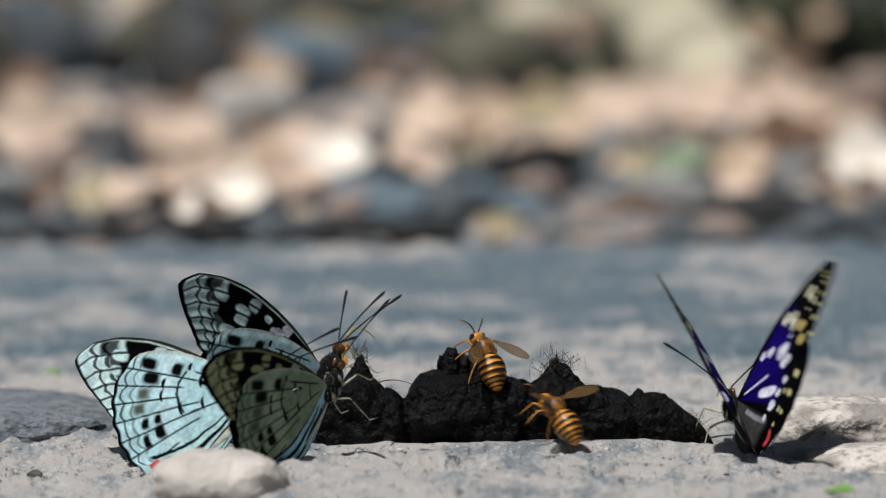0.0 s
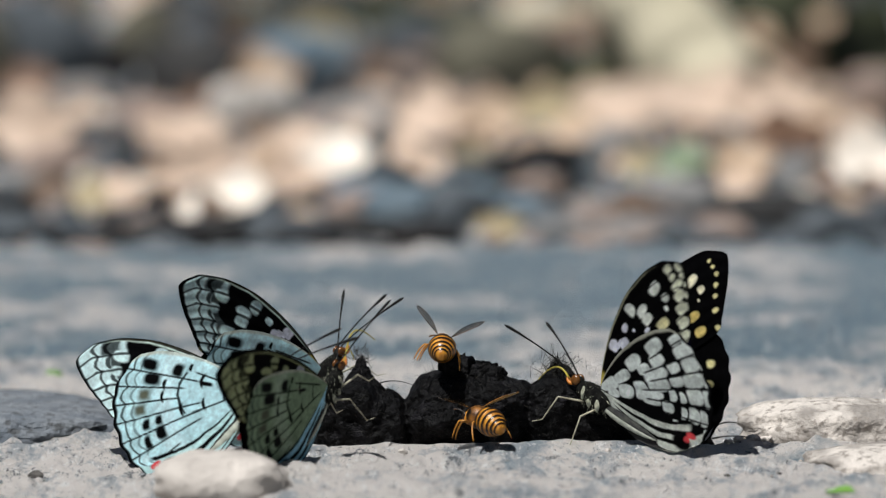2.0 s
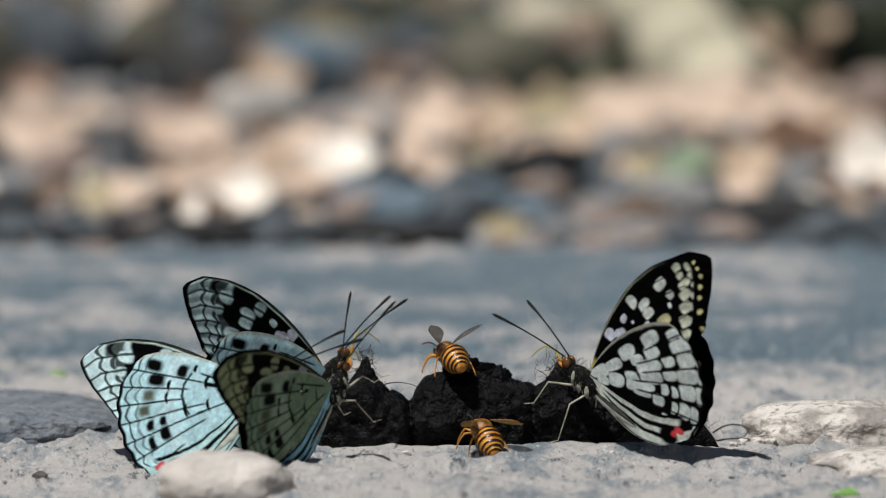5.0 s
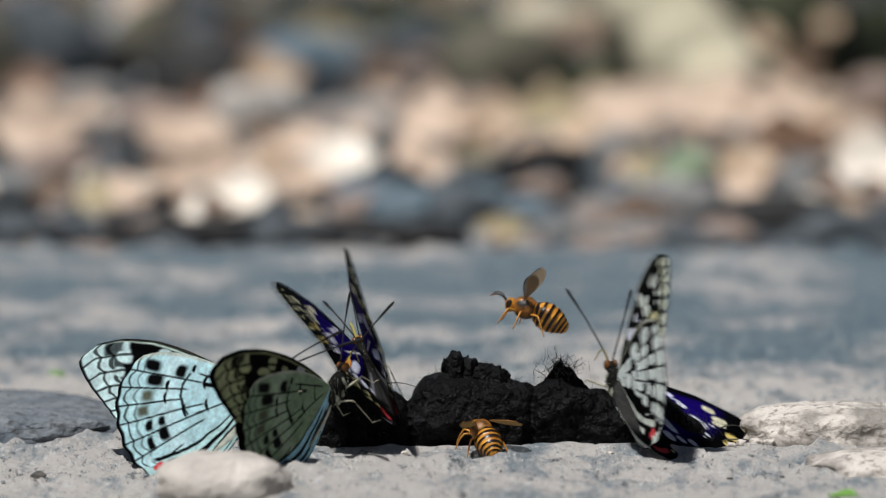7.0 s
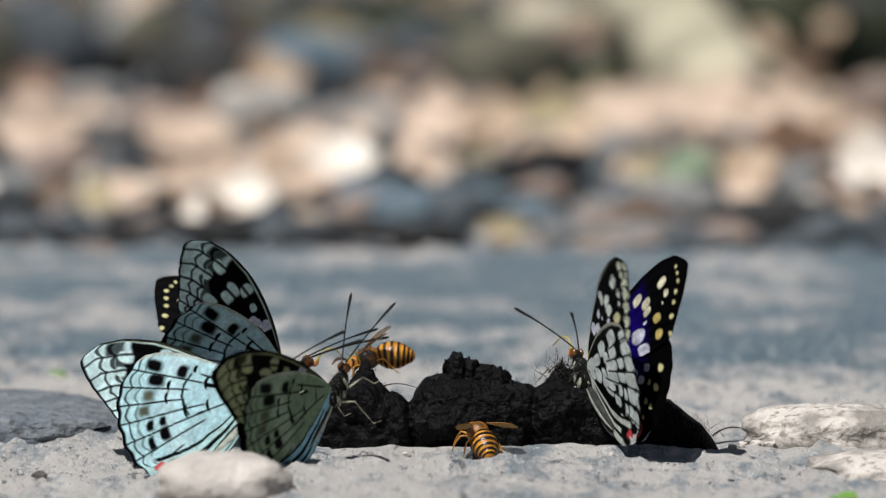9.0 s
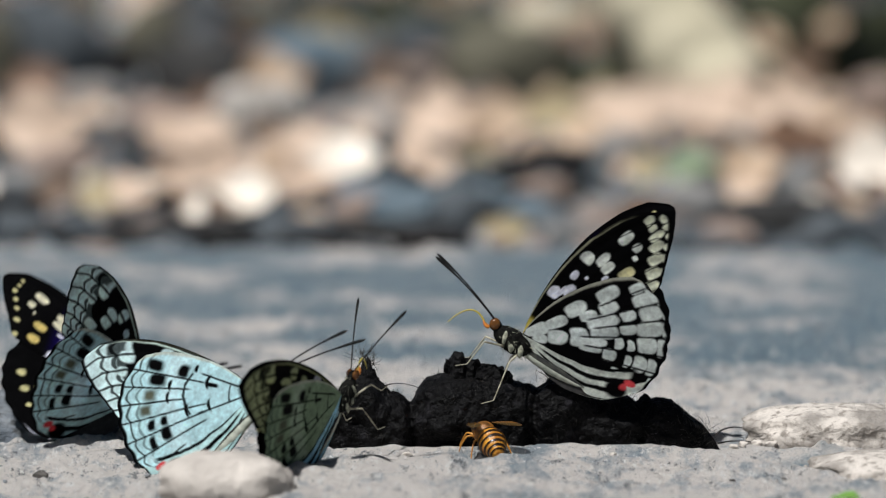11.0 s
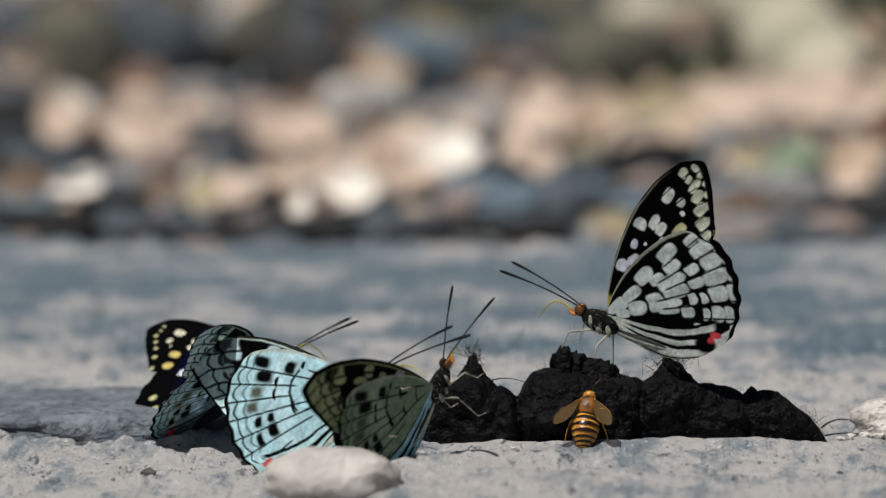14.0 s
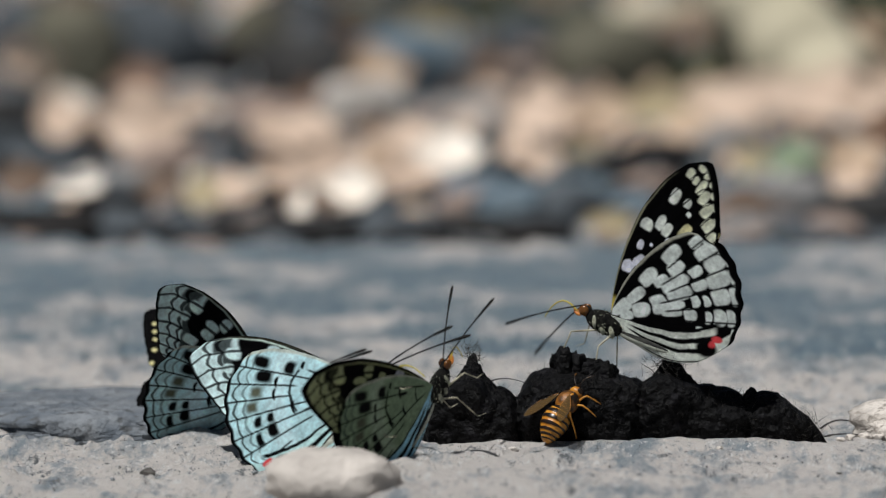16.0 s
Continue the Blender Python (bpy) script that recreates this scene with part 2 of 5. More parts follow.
# the sparse grey flecks are dust, with sunlit highlights painted in too
DUNG = material("black_dung", (0.0010, 0.0009, 0.0010), 0.55, (0.0032, 0.003, 0.0034), 170.0, 0.006, 420.0, 0.12, 11.0, (0.42, 0.62), stain_or_sheen=(0.016, 0.015, 0.018), stain_scale=230.0, stain_at=(0.57, 0.80))
FIBRE = material("dry_fibre", (0.008, 0.007, 0.007), 0.5, (0.035, 0.03, 0.024), 120.0)
SOIL = material("soil_crumb", (0.06, 0.055, 0.05), 0.9, (0.12, 0.11, 0.10), 400.0, 0.0004, 2000.0)
WING = wing_material("wing_scales", 0.36, 0.6)
BODY_DARK = material("dark_fur", (0.004, 0.004, 0.004), 0.85, (0.014, 0.014, 0.012), 900.0, 0.0004, 2500.0, 0.05)
BODY_PALE = material("pale_fur", (0.48, 0.48, 0.36), 0.75, (0.14, 0.15, 0.12), 700.0, 0.0003, 2500.0, 0.3)
ABDOMEN = material("abdomen_fur", (0.02, 0.02, 0.021), 0.65, (0.05, 0.052, 0.045), 500.0, 0.0003, 2500.0, 0.08)
BELLY = material("belly_fur", (0.50, 0.52, 0.44), 0.7, (0.30, 0.32, 0.27), 500.0, 0.0003, 2500.0, 0.2)
ORANGE = material("orange_scales", (0.62, 0.22, 0.03), 0.45, (0.42, 0.13, 0.02), 900.0)
AMBER_EYE = material("amber_eye", (0.14, 0.058, 0.012), 0.25, (0.10, 0.035, 0.008), 600.0)
YELLOW_TONGUE = material("yellow_tongue", (0.48, 0.40, 0.06), 0.4, (0.36, 0.3, 0.05), 600.0)
FEELER = material("black_feeler", (0.006, 0.0055, 0.0055), 0.6, (0.014, 0.013, 0.012), 900.0, spec=0.15)
LEG = material("pale_leg", (0.46, 0.43, 0.32), 0.55, (0.22, 0.2, 0.14), 500.0)
WASP_YELLOW = material("wasp_yellow", (0.64, 0.29, 0.03), 0.36, (0.36, 0.13, 0.012), 260.0, 0.0003, 1500.0, 0.5)
WASP_BROWN = material("wasp_brown", (0.26, 0.10, 0.015), 0.45, (0.012, 0.007, 0.004), 230.0, 0.0003, 1500.0, 0.4, mix=(0.42, 0.58))
WASP_DARK = material("wasp_dark", (0.008, 0.005, 0.004), 0.3, (0.022, 0.012, 0.007), 500.0)
WASP_LEG = material("wasp_leg", (0.55, 0.24, 0.03), 0.45, (0.26, 0.10, 0.015), 500.0)


def wasp_wing_material():
    mat = bpy.data.materials.new("wasp_wing")
    mat.use_nodes = True
    nt = mat.node_tree
    b = nt.nodes["Principled BSDF"]
    b.inputs["Base Color"].default_value = (0.11, 0.065, 0.022, 1)
    b.inputs["Roughness"].default_value = 0.25
    clear = nt.nodes.new("ShaderNodeBsdfTransparent")
    mx = nt.nodes.new("ShaderNodeMixShader")
    mx.inputs[0].default_value = 0.55
    nt.links.new(clear.outputs[0], mx.inputs[1])
    nt.links.new(b.outputs[0], mx.inputs[2])
    nt.links.new(mx.outputs[0], nt.nodes["Material Output"].inputs["Surface"])
    return mat


WASP_WING = wasp_wing_material()

# ---- ground: one sheet to the horizon ----
DUNG_AT = 8.0


def spread(lo, hi, fine_lo, fine_hi, step, n_out):
    """Coordinates with even fine steps in the middle and ever longer ones outside."""
    mid = np.arange(fine_lo, fine_hi + step / 2, step)
    grow = np.geomspace(step, abs(lo - fine_lo) + step, n_out)[1:] if lo < fine_lo else []
    grow2 = np.geomspace(step, abs(hi - fine_hi) + step, n_out)[1:]
    return np.concatenate([(fine_lo - np.asarray(grow))[::-1], mid, fine_hi + np.asarray(grow2)])


def ground_height(x, y):
    """Height of the ground in mm, at x and y in mm."""
    x, y = np.asarray(x, float), np.asarray(y, float)
    near = 1 - smooth(590, 700, y + 25 * value_noise(x / 90, 0, 3.3, 61))
    h = near * (1.6 * fbm(x / 120, y / 200, 0.3, 3, 5) + 0.9 * fbm(x / 30, y / 45, 1.7, 3, 11) + 1.3 * fbm(x / 8, y / 9, 4.1, 4, 21) + 0.6 * fbm(x / 3.3, y / 3.4, 6.1, 2, 23) - 0.9 * np.abs(fbm(x / 14, y / 16, 2.9, 3, 25)))
    # thin ledges of the bedded rock
    h = h + near * 1.3 * smooth(0.08, 0.13, fbm(x / 80, y / 40, 7.7, 3, 31)) + near * 0.9 * smooth(0.1, 0.14, fbm(x / 33, y / 20, 9.7, 3, 37))
    h = h + near * 1.7 * smooth(0.05, 0.075, fbm(x / 62, y / 19, 3.3, 3, 67)) + near * 1.0 * smooth(0.12, 0.14, fbm(x / 21, y / 9, 8.1, 3, 69))
    h = h - near * 1.6 * np.exp(-(fbm(x / 70, y / 45, 5.5, 3, 47) / 0.02) ** 2)
    flat = np.exp(-((x - 25) / 110.0) ** 2 - ((y - 5) / 45.0) ** 2)
    h = h * (1 - 0.55 * flat)
    # the low lip before the dung
    h = h + 2.4 * np.exp(-((y + 7) / 9.0) ** 2) * smooth(-40, -15, x) * (1 - smooth(110, 150, x))
    # it falls away before the folded butterflies
    h = h - 5.5 * smooth(-40, -75, x) * smooth(25, -12, y)
    h = h + (1 - near) * (8 * fbm(x / 300, y / 300, 2.2, 3, 41) - 14)
    return h


def build_ground():
    xs = spread(-6e4, 6e4, -170, 170, 1.0, 70)
    ys = spread(-6e4, 6e4, -120, 120, 1.0, 120)
    gx, gy = np.meshgrid(xs, ys)
    z = ground_height(gx, gy)
    z = np.where(np.hypot(gx, gy) > 6000, -14, z)
    v = np.stack([gx, gy, z], -1).reshape(-1, 3) * MM
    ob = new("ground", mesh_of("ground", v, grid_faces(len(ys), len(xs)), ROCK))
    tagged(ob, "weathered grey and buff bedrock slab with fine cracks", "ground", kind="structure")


build_ground()


# ---- stones, leaves and crumbs ----
def stone_mesh(name, sx, sy, sz, mat, seed, rough=0.16, rings=26, sides=34, freq=1.6):
    v, f = ball((1, 1, 1), rings=rings, sides=sides)
    n = fbm(v[:, 0] * freq + seed, v[:, 1] * freq, v[:, 2] * freq, 4, seed)
    v = v * (1 + rough * n)[:, None]
    v = np.sign(v) * np.abs(v) ** 0.85
    return mesh_of(name, v * np.array([sx, sy, sz]) / 2 * MM, f, mat)


def stone(name, x, y, sx, sy, sz, mat, label, seed, group="", sink=0.15, turn=0, rough=0.16):
    z = float(ground_height(x, y)) + sz / 2 - sz * sink
    ob = new(name, stone_mesh(name, sx, sy, sz, mat, seed, rough))
    ob.matrix_basis = pose(x * MM, y * MM, z * MM, 0, 0, turn)
    return tagged(ob, label, "stone", group)


def leaf(x, y, size, wide, mat, label, seed, tilt=18, turn=0, lift=2.0):
    """A dry, curled leaf with a midrib."""
    n, m = 22, 11
    u, w = np.meshgrid(np.linspace(0, 1, n), np.linspace(-1, 1, m), indexing="ij")
    rng = random.Random(seed)
    half = np.sin(np.pi * u ** rng.uniform(0.6, 1.3)) ** 0.8 * wide / 2 * (1 + 0.45 * value_noise(u * 5 + seed, np.sign(w) * 3.3, seed * 1.7, 7))
    curl, bow = rng.uniform(0.1, 0.35), rng.uniform(-0.2, 0.25)
    px, py = (u - 0.5) * size, w * half
    pz = curl * np.abs(w) ** 1.6 * half + bow * size * (u - 0.5) ** 2 * 2 + 0.03 * size * fbm(px / size * 4, py / size * 4, seed, 3, seed) - 0.02 * size * np.exp(-(w * 6) ** 2)
    top = np.stack([px, py, pz], -1).reshape(-1, 3)
    low = top - np.array([0, 0, 0.35])
    v = np.vstack([top, low]) * MM
    f = grid_faces(n, m) + grid_faces(n, m, start=n * m, flip=True)
    ob = new("fallen_leaf", mesh_of("fallen_leaf", v, f, mat))
    rz = radians(turn)
    z = float(ground_height(x, y)) + lift + size * 0.5 * abs(math.sin(radians(tilt)))
    ob.matrix_basis = Matrix.Translation((x * MM, y * MM, z * MM)) @ Matrix.Rotation(rz, 4, "Z") @ Matrix.Rotation(radians(tilt), 4, "X") @ Matrix.Rotation(radians(rng.uniform(-6, 6)), 4, "Y")
    return tagged(ob, label, "leaf", "leaf litter")


def pebble_field():
    """Loose gravel and leaf crumbs behind the slab, too many to count."""
    rng = random.Random(8)
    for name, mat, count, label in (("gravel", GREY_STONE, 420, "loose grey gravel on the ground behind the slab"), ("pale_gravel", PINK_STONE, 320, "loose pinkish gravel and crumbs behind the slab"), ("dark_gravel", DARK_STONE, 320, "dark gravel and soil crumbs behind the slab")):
        pieces = []
        for i in range(count):
            y = 700 + 3300 * rng.random() ** 1.4
            x = rng.uniform(-1, 1) * (150 + y * 0.16)
            size = rng.uniform(10, 42) * (0.6 + y / 3000)
            v, f = ball((1, 1, 1), rings=7, sides=9)
            v = v * (1 + 0.25 * fbm(v[:, 0] * 1.5 + i, v[:, 1] * 1.5, v[:, 2] * 1.5, 2, i))[:, None]
            v = v * np.array((size * rng.uniform(0.6, 1), size * rng.uniform(0.6, 1), size * rng.uniform(0.3, 0.6))) / 2
            c, s_ = math.cos(i), math.sin(i)
            v = np.stack([v[:, 0] * c - v[:, 1] * s_, v[:, 0] * s_ + v[:, 1] * c, v[:, 2]], -1)
            pieces.append(((v + np.array((x, y, float(ground_height(x, y)) + size * 0.12))) * MM, f))
        v, f = joined(pieces)
        tagged(new(name, mesh_of(name, v, f, mat)), label, "gravel", kind="stuff")


pebble_field()

# low dark stones, standing in for the shadow along the slab's far edge
stone("stone", -176, 764, 48, 33, 12, GREY_STONE, "mid-grey rounded stone behind the rock slab", 3, "background stones", sink=0.08, turn=-25)
stone("stone", -146, 749, 30, 21, 9, UMBER_STONE, "dark brown stone behind the rock slab", 4, "background stones", sink=0.08, turn=12)
stone("stone", -115, 783, 58, 41, 12, UMBER_STONE, "dark brown stone behind the rock slab", 5, "background stones", sink=0.08, turn=-1)
stone("stone", -71, 798, 48, 34, 12, GREY_STONE, "mid-grey rounded stone behind the rock slab", 6, "background stones", sink=0.08, turn=-14)
stone("stone", -194, 778, 25, 18, 15, GREY_STONE, "mid-grey rounded stone behind the rock slab", 7, "background stones", sink=0.08, turn=23)
stone("stone", -34, 806, 33, 23, 10, UMBER_STONE, "dark brown stone behind the rock slab", 8, "background stones", sink=0.08, turn=10)
stone("stone", -6, 820, 33, 23, 9, GREY_STONE, "mid-grey rounded stone behind the rock slab", 9, "background stones", sink=0.08, turn=-3)
stone("stone", -22, 883, 34, 24, 19, BLUE_STONE, "blue-grey rounded stone behind the rock slab", 10, "background stones", sink=0.08, turn=-16)
stone("stone", 9, 865, 31, 22, 19, GREY_STONE, "mid-grey rounded stone behind the rock slab", 11, "background stones", sink=0.08, turn=21)
leaf(-8, 1064, 24, 16, PEACH_LEAF, "peach-coloured dry leaf lying behind the slab", 12, tilt=65, turn=6, lift=-0.6)
leaf(15, 1104, 21, 16, YELLOW_LEAF, "yellowed dry leaf lying behind the slab", 13, tilt=58, turn=5, lift=-0.6)
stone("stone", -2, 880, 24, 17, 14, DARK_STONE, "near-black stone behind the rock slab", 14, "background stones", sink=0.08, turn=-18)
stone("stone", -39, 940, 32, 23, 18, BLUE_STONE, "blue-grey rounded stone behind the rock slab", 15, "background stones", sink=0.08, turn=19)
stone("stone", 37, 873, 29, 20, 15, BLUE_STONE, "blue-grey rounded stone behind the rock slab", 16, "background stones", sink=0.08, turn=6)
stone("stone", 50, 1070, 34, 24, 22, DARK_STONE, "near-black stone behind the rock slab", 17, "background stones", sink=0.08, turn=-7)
stone("stone", 68, 891, 25, 18, 15, LIGHT_STONE, "light grey stone behind the rock slab", 18, "background stones", sink=0.08, turn=-20)
stone("stone", 94, 944, 29, 20, 17, BLUE_STONE, "blue-grey rounded stone behind the rock slab", 19, "background stones", sink=0.08, turn=17)
stone("stone", 115, 912, 37, 26, 21, LIGHT_STONE, "light grey stone behind the rock slab", 20, "background stones", sink=0.08, turn=4)
stone("stone", 119, 851, 21, 15, 9, DARK_STONE, "near-black stone behind the rock slab", 21, "background stones", sink=0.08, turn=-9)
stone("stone", 156, 882, 61, 42, 17, UMBER_STONE, "dark brown stone behind the rock slab", 22, "background stones", sink=0.08, turn=-22)
stone("stone", 185, 838, 49, 35, 14, GREY_STONE, "mid-grey rounded stone behind the rock slab", 23, "background stones", sink=0.08, turn=15)
leaf(24, 768, 24, 13, YELLOW_LEAF, "yellowed dry leaf lying behind the slab", 24, tilt=61, turn=-6, lift=-0.5)
stone("stone", 55, 811, 31, 22, 9, LIGHT_STONE, "light grey stone behind the rock slab", 25, "background stones", sink=0.08, turn=-11)
stone("stone", 86, 806, 33, 23, 9, LIGHT_STONE, "light grey stone behind the rock slab", 26, "background stones", sink=0.08, turn=-24)
stone("stone", 131, 797, 46, 32, 10, GREY_STONE, "mid-grey rounded stone behind the rock slab", 27, "background stones", sink=0.08, turn=13)
leaf(-51, 1066, 34, 26, CREAM_LEAF, "bleached cream dead leaf lying behind the slab", 28, tilt=53, turn=-10, lift=-1.0)
leaf(-65, 1040, 28, 18, CREAM_LEAF, "bleached cream dead leaf lying behind the slab", 29, tilt=66, turn=-11, lift=-0.7)
leaf(-48, 1277, 29, 19, PEACH_LEAF, "peach-coloured dry leaf lying behind the slab", 30, tilt=59, turn=-12, lift=-0.8)
leaf(-76, 1184, 31, 19, PEACH_LEAF, "peach-coloured dry leaf lying behind the slab", 31, tilt=52, turn=-13, lift=-0.7)
leaf(-88, 1097, 30, 16, PEACH_LEAF, "peach-coloured dry leaf lying behind the slab", 32, tilt=65, turn=-14, lift=-0.6)
leaf(-97, 886, 35, 23, CREAM_LEAF, "bleached cream dead leaf lying behind the slab", 33, tilt=58, turn=-15, lift=-0.9)
leaf(-74, 972, 32, 25, PEACH_LEAF, "peach-coloured dry leaf lying behind the slab", 34, tilt=51, turn=14, lift=-1.0)
leaf(-133, 965, 35, 24, PEACH_LEAF, "peach-coloured dry leaf lying behind the slab", 35, tilt=64, turn=13, lift=-1.0)
leaf(-112, 1018, 35, 25, PEACH_LEAF, "peach-coloured dry leaf lying behind the slab", 36, tilt=57, turn=12, lift=-1.0)
leaf(-136, 1134, 52, 29, PEACH_LEAF, "peach-coloured dry leaf lying behind the slab", 37, tilt=50, turn=11, lift=-1.2)
leaf(-148, 931, 21, 18, CREAM_LEAF, "bleached cream dead leaf lying behind the slab", 38, tilt=63, turn=10, lift=-0.7)
leaf(-153, 905, 28, 17, PEACH_LEAF, "peach-coloured dry leaf lying behind the slab", 39, tilt=56, turn=9, lift=-0.9)
leaf(-166, 900, 22, 20, YELLOW_LEAF, "yellowed dry leaf lying behind the slab", 40, tilt=49, turn=8, lift=-0.8)
leaf(-216, 1170, 50, 33, PEACH_LEAF, "peach-coloured dry leaf lying behind the slab", 41, tilt=62, turn=7, lift=-1.3)
stone("stone", -197, 1058, 45, 32, 21, PINK_STONE, "pinkish brown stone behind the rock slab", 42, "background stones", sink=0.08, turn=18)
stone("stone", -203, 932, 35, 25, 18, LIGHT_STONE, "light grey stone behind the rock slab", 43, "background stones", sink=0.08, turn=5)
stone("stone", -162, 1342, 50, 35, 24, PINK_STONE, "pinkish brown stone behind the rock slab", 44, "background stones", sink=0.08, turn=-8)
stone("stone", -210, 1482, 43, 30, 26, LIGHT_STONE, "light grey stone behind the rock slab", 45, "background stones", sink=0.08, turn=-21)
stone("stone", -108, 1346, 52, 36, 38, PALE_STONE, "pale buff boulder behind the rock slab", 46, "background stones", sink=0.08, turn=16)
leaf(-142, 1462, 24, 26, RUST_LEAF, "rust-brown dead leaf lying behind the slab", 47, tilt=60, turn=1, lift=-1.1)
stone("stone", -159, 1210, 42, 29, 14, UMBER_STONE, "dark brown stone behind the rock slab", 48, "background stones", sink=0.08, turn=-10)
stone("stone", -47, 1444, 62, 43, 22, LIGHT_STONE, "light grey stone behind the rock slab", 49, "background stones", sink=0.08, turn=-23)
leaf(-8, 1327, 46, 33, PEACH_LEAF, "peach-coloured dry leaf lying behind the slab", 50, tilt=59, turn=-2, lift=-1.3)
stone("stone", -25, 1170, 27, 19, 16, UMBER_STONE, "dark brown stone behind the rock slab", 51, "background stones", sink=0.08, turn=1)
leaf(22, 1287, 42, 29, TAN_LEAF, "tan curled dead leaf lying behind the slab", 52, tilt=65, turn=-4, lift=-1.1)
leaf(54, 1357, 50, 25, YELLOW_LEAF, "yellowed dry leaf lying behind the slab", 53, tilt=58, turn=-5, lift=-1.0)
stone("stone", 91, 1144, 32, 23, 26, LIGHT_STONE, "light grey stone behind the rock slab", 54, "background stones", sink=0.08, turn=12)
leaf(101, 1104, 18, 18, YELLOW_LEAF, "yellowed dry leaf lying behind the slab", 55, tilt=64, turn=-7, lift=-0.7)
leaf(121, 1079, 30, 23, PALE_GREEN, "pale green fallen leaf lying behind the slab", 56, tilt=57, turn=-8, lift=-0.9)
leaf(94, 1375, 57, 34, PEACH_LEAF, "peach-coloured dry leaf lying behind the slab", 57, tilt=50, turn=-9, lift=-1.3)
leaf(123, 1450, 55, 29, PEACH_LEAF, "peach-coloured dry leaf lying behind the slab", 58, tilt=63, turn=-10, lift=-1.1)
leaf(190, 1575, 54, 27, PEACH_LEAF, "peach-coloured dry leaf lying behind the slab", 59, tilt=56, turn=-11, lift=-1.1)
leaf(166, 1507, 53, 29, PEACH_LEAF, "peach-coloured dry leaf lying behind the slab", 60, tilt=49, turn=-12, lift=-1.2)
leaf(187, 1379, 50, 30, PEACH_LEAF, "peach-coloured dry leaf lying behind the slab", 61, tilt=62, turn=-13, lift=-1.2)
leaf(206, 1280, 42, 31, TAN_LEAF, "tan curled dead leaf lying behind the slab", 62, tilt=55, turn=-14, lift=-1.2)
leaf(145, 1308, 39, 22, PEACH_LEAF, "peach-coloured dry leaf lying behind the slab", 63, tilt=48, turn=-15, lift=-0.9)
leaf(180, 1167, 50, 23, RUST_LEAF, "rust-brown dead leaf lying behind the slab", 64, tilt=61, turn=14, lift=-0.9)
leaf(151, 1079, 36, 26, TAN_LEAF, "tan curled dead leaf lying behind the slab", 65, tilt=54, turn=13, lift=-1.0)
stone("stone", 179, 1052, 28, 20, 18, LIGHT_STONE, "light grey stone behind the rock slab", 66, "background stones", sink=0.08, turn=6)
leaf(211, 1011, 45, 31, CREAM_LEAF, "bleached cream dead leaf lying behind the slab", 67, tilt=60, turn=11, lift=-1.2)
leaf(219, 1259, 39, 23, PEACH_LEAF, "peach-coloured dry leaf lying behind the slab", 68, tilt=53, turn=10, lift=-0.9)
leaf(198, 1065, 27, 20, PEACH_LEAF, "peach-coloured dry leaf lying behind the slab", 69, tilt=66, turn=9, lift=-0.8)
stone("stone", 254, 1511, 37, 26, 34, PINK_STONE, "pinkish brown stone behind the rock slab", 70, "background stones", sink=0.08, turn=4)
stone("stone", 77, 1580, 38, 26, 25, UMBER_STONE, "dark brown stone behind the rock slab", 71, "background stones", sink=0.08, turn=-9)
stone("stone", 156, 1281, 28, 19, 19, LIGHT_STONE, "light grey stone behind the rock slab", 72, "background stones", sink=0.08, turn=-22)
stone("stone", 12, 1512, 40, 28, 21, PINK_STONE, "pinkish brown stone behind the rock slab", 73, "background stones", sink=0.08, turn=15)
leaf(-252, 1552, 43, 26, RUST_LEAF, "rust-brown dead leaf lying behind the slab", 74, tilt=51, turn=4, lift=-1.0)
stone("stone", -253, 1639, 77, 54, 73, GREY_STONE, "mid-grey rounded stone behind the rock slab", 75, "background stones", sink=0.08, turn=-11)
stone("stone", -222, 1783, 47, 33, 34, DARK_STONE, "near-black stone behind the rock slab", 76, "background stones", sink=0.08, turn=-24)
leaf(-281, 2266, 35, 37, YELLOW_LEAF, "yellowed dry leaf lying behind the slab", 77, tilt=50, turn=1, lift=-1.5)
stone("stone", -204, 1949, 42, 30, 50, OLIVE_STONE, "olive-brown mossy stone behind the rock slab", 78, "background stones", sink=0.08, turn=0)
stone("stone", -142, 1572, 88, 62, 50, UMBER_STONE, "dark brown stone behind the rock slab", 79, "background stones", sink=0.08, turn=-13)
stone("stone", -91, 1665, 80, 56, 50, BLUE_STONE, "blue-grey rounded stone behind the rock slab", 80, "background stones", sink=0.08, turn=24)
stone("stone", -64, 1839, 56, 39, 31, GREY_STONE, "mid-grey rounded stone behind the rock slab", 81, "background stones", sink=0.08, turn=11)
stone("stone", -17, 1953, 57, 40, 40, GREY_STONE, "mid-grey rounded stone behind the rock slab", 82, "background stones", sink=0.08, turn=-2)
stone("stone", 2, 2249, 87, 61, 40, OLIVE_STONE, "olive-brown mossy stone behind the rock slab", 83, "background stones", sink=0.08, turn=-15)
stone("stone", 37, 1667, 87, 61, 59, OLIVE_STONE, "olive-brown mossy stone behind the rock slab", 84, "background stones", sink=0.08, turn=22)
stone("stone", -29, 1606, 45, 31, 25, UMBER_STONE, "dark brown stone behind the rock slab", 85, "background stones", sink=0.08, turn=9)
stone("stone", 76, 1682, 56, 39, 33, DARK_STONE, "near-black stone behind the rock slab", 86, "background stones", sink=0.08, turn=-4)


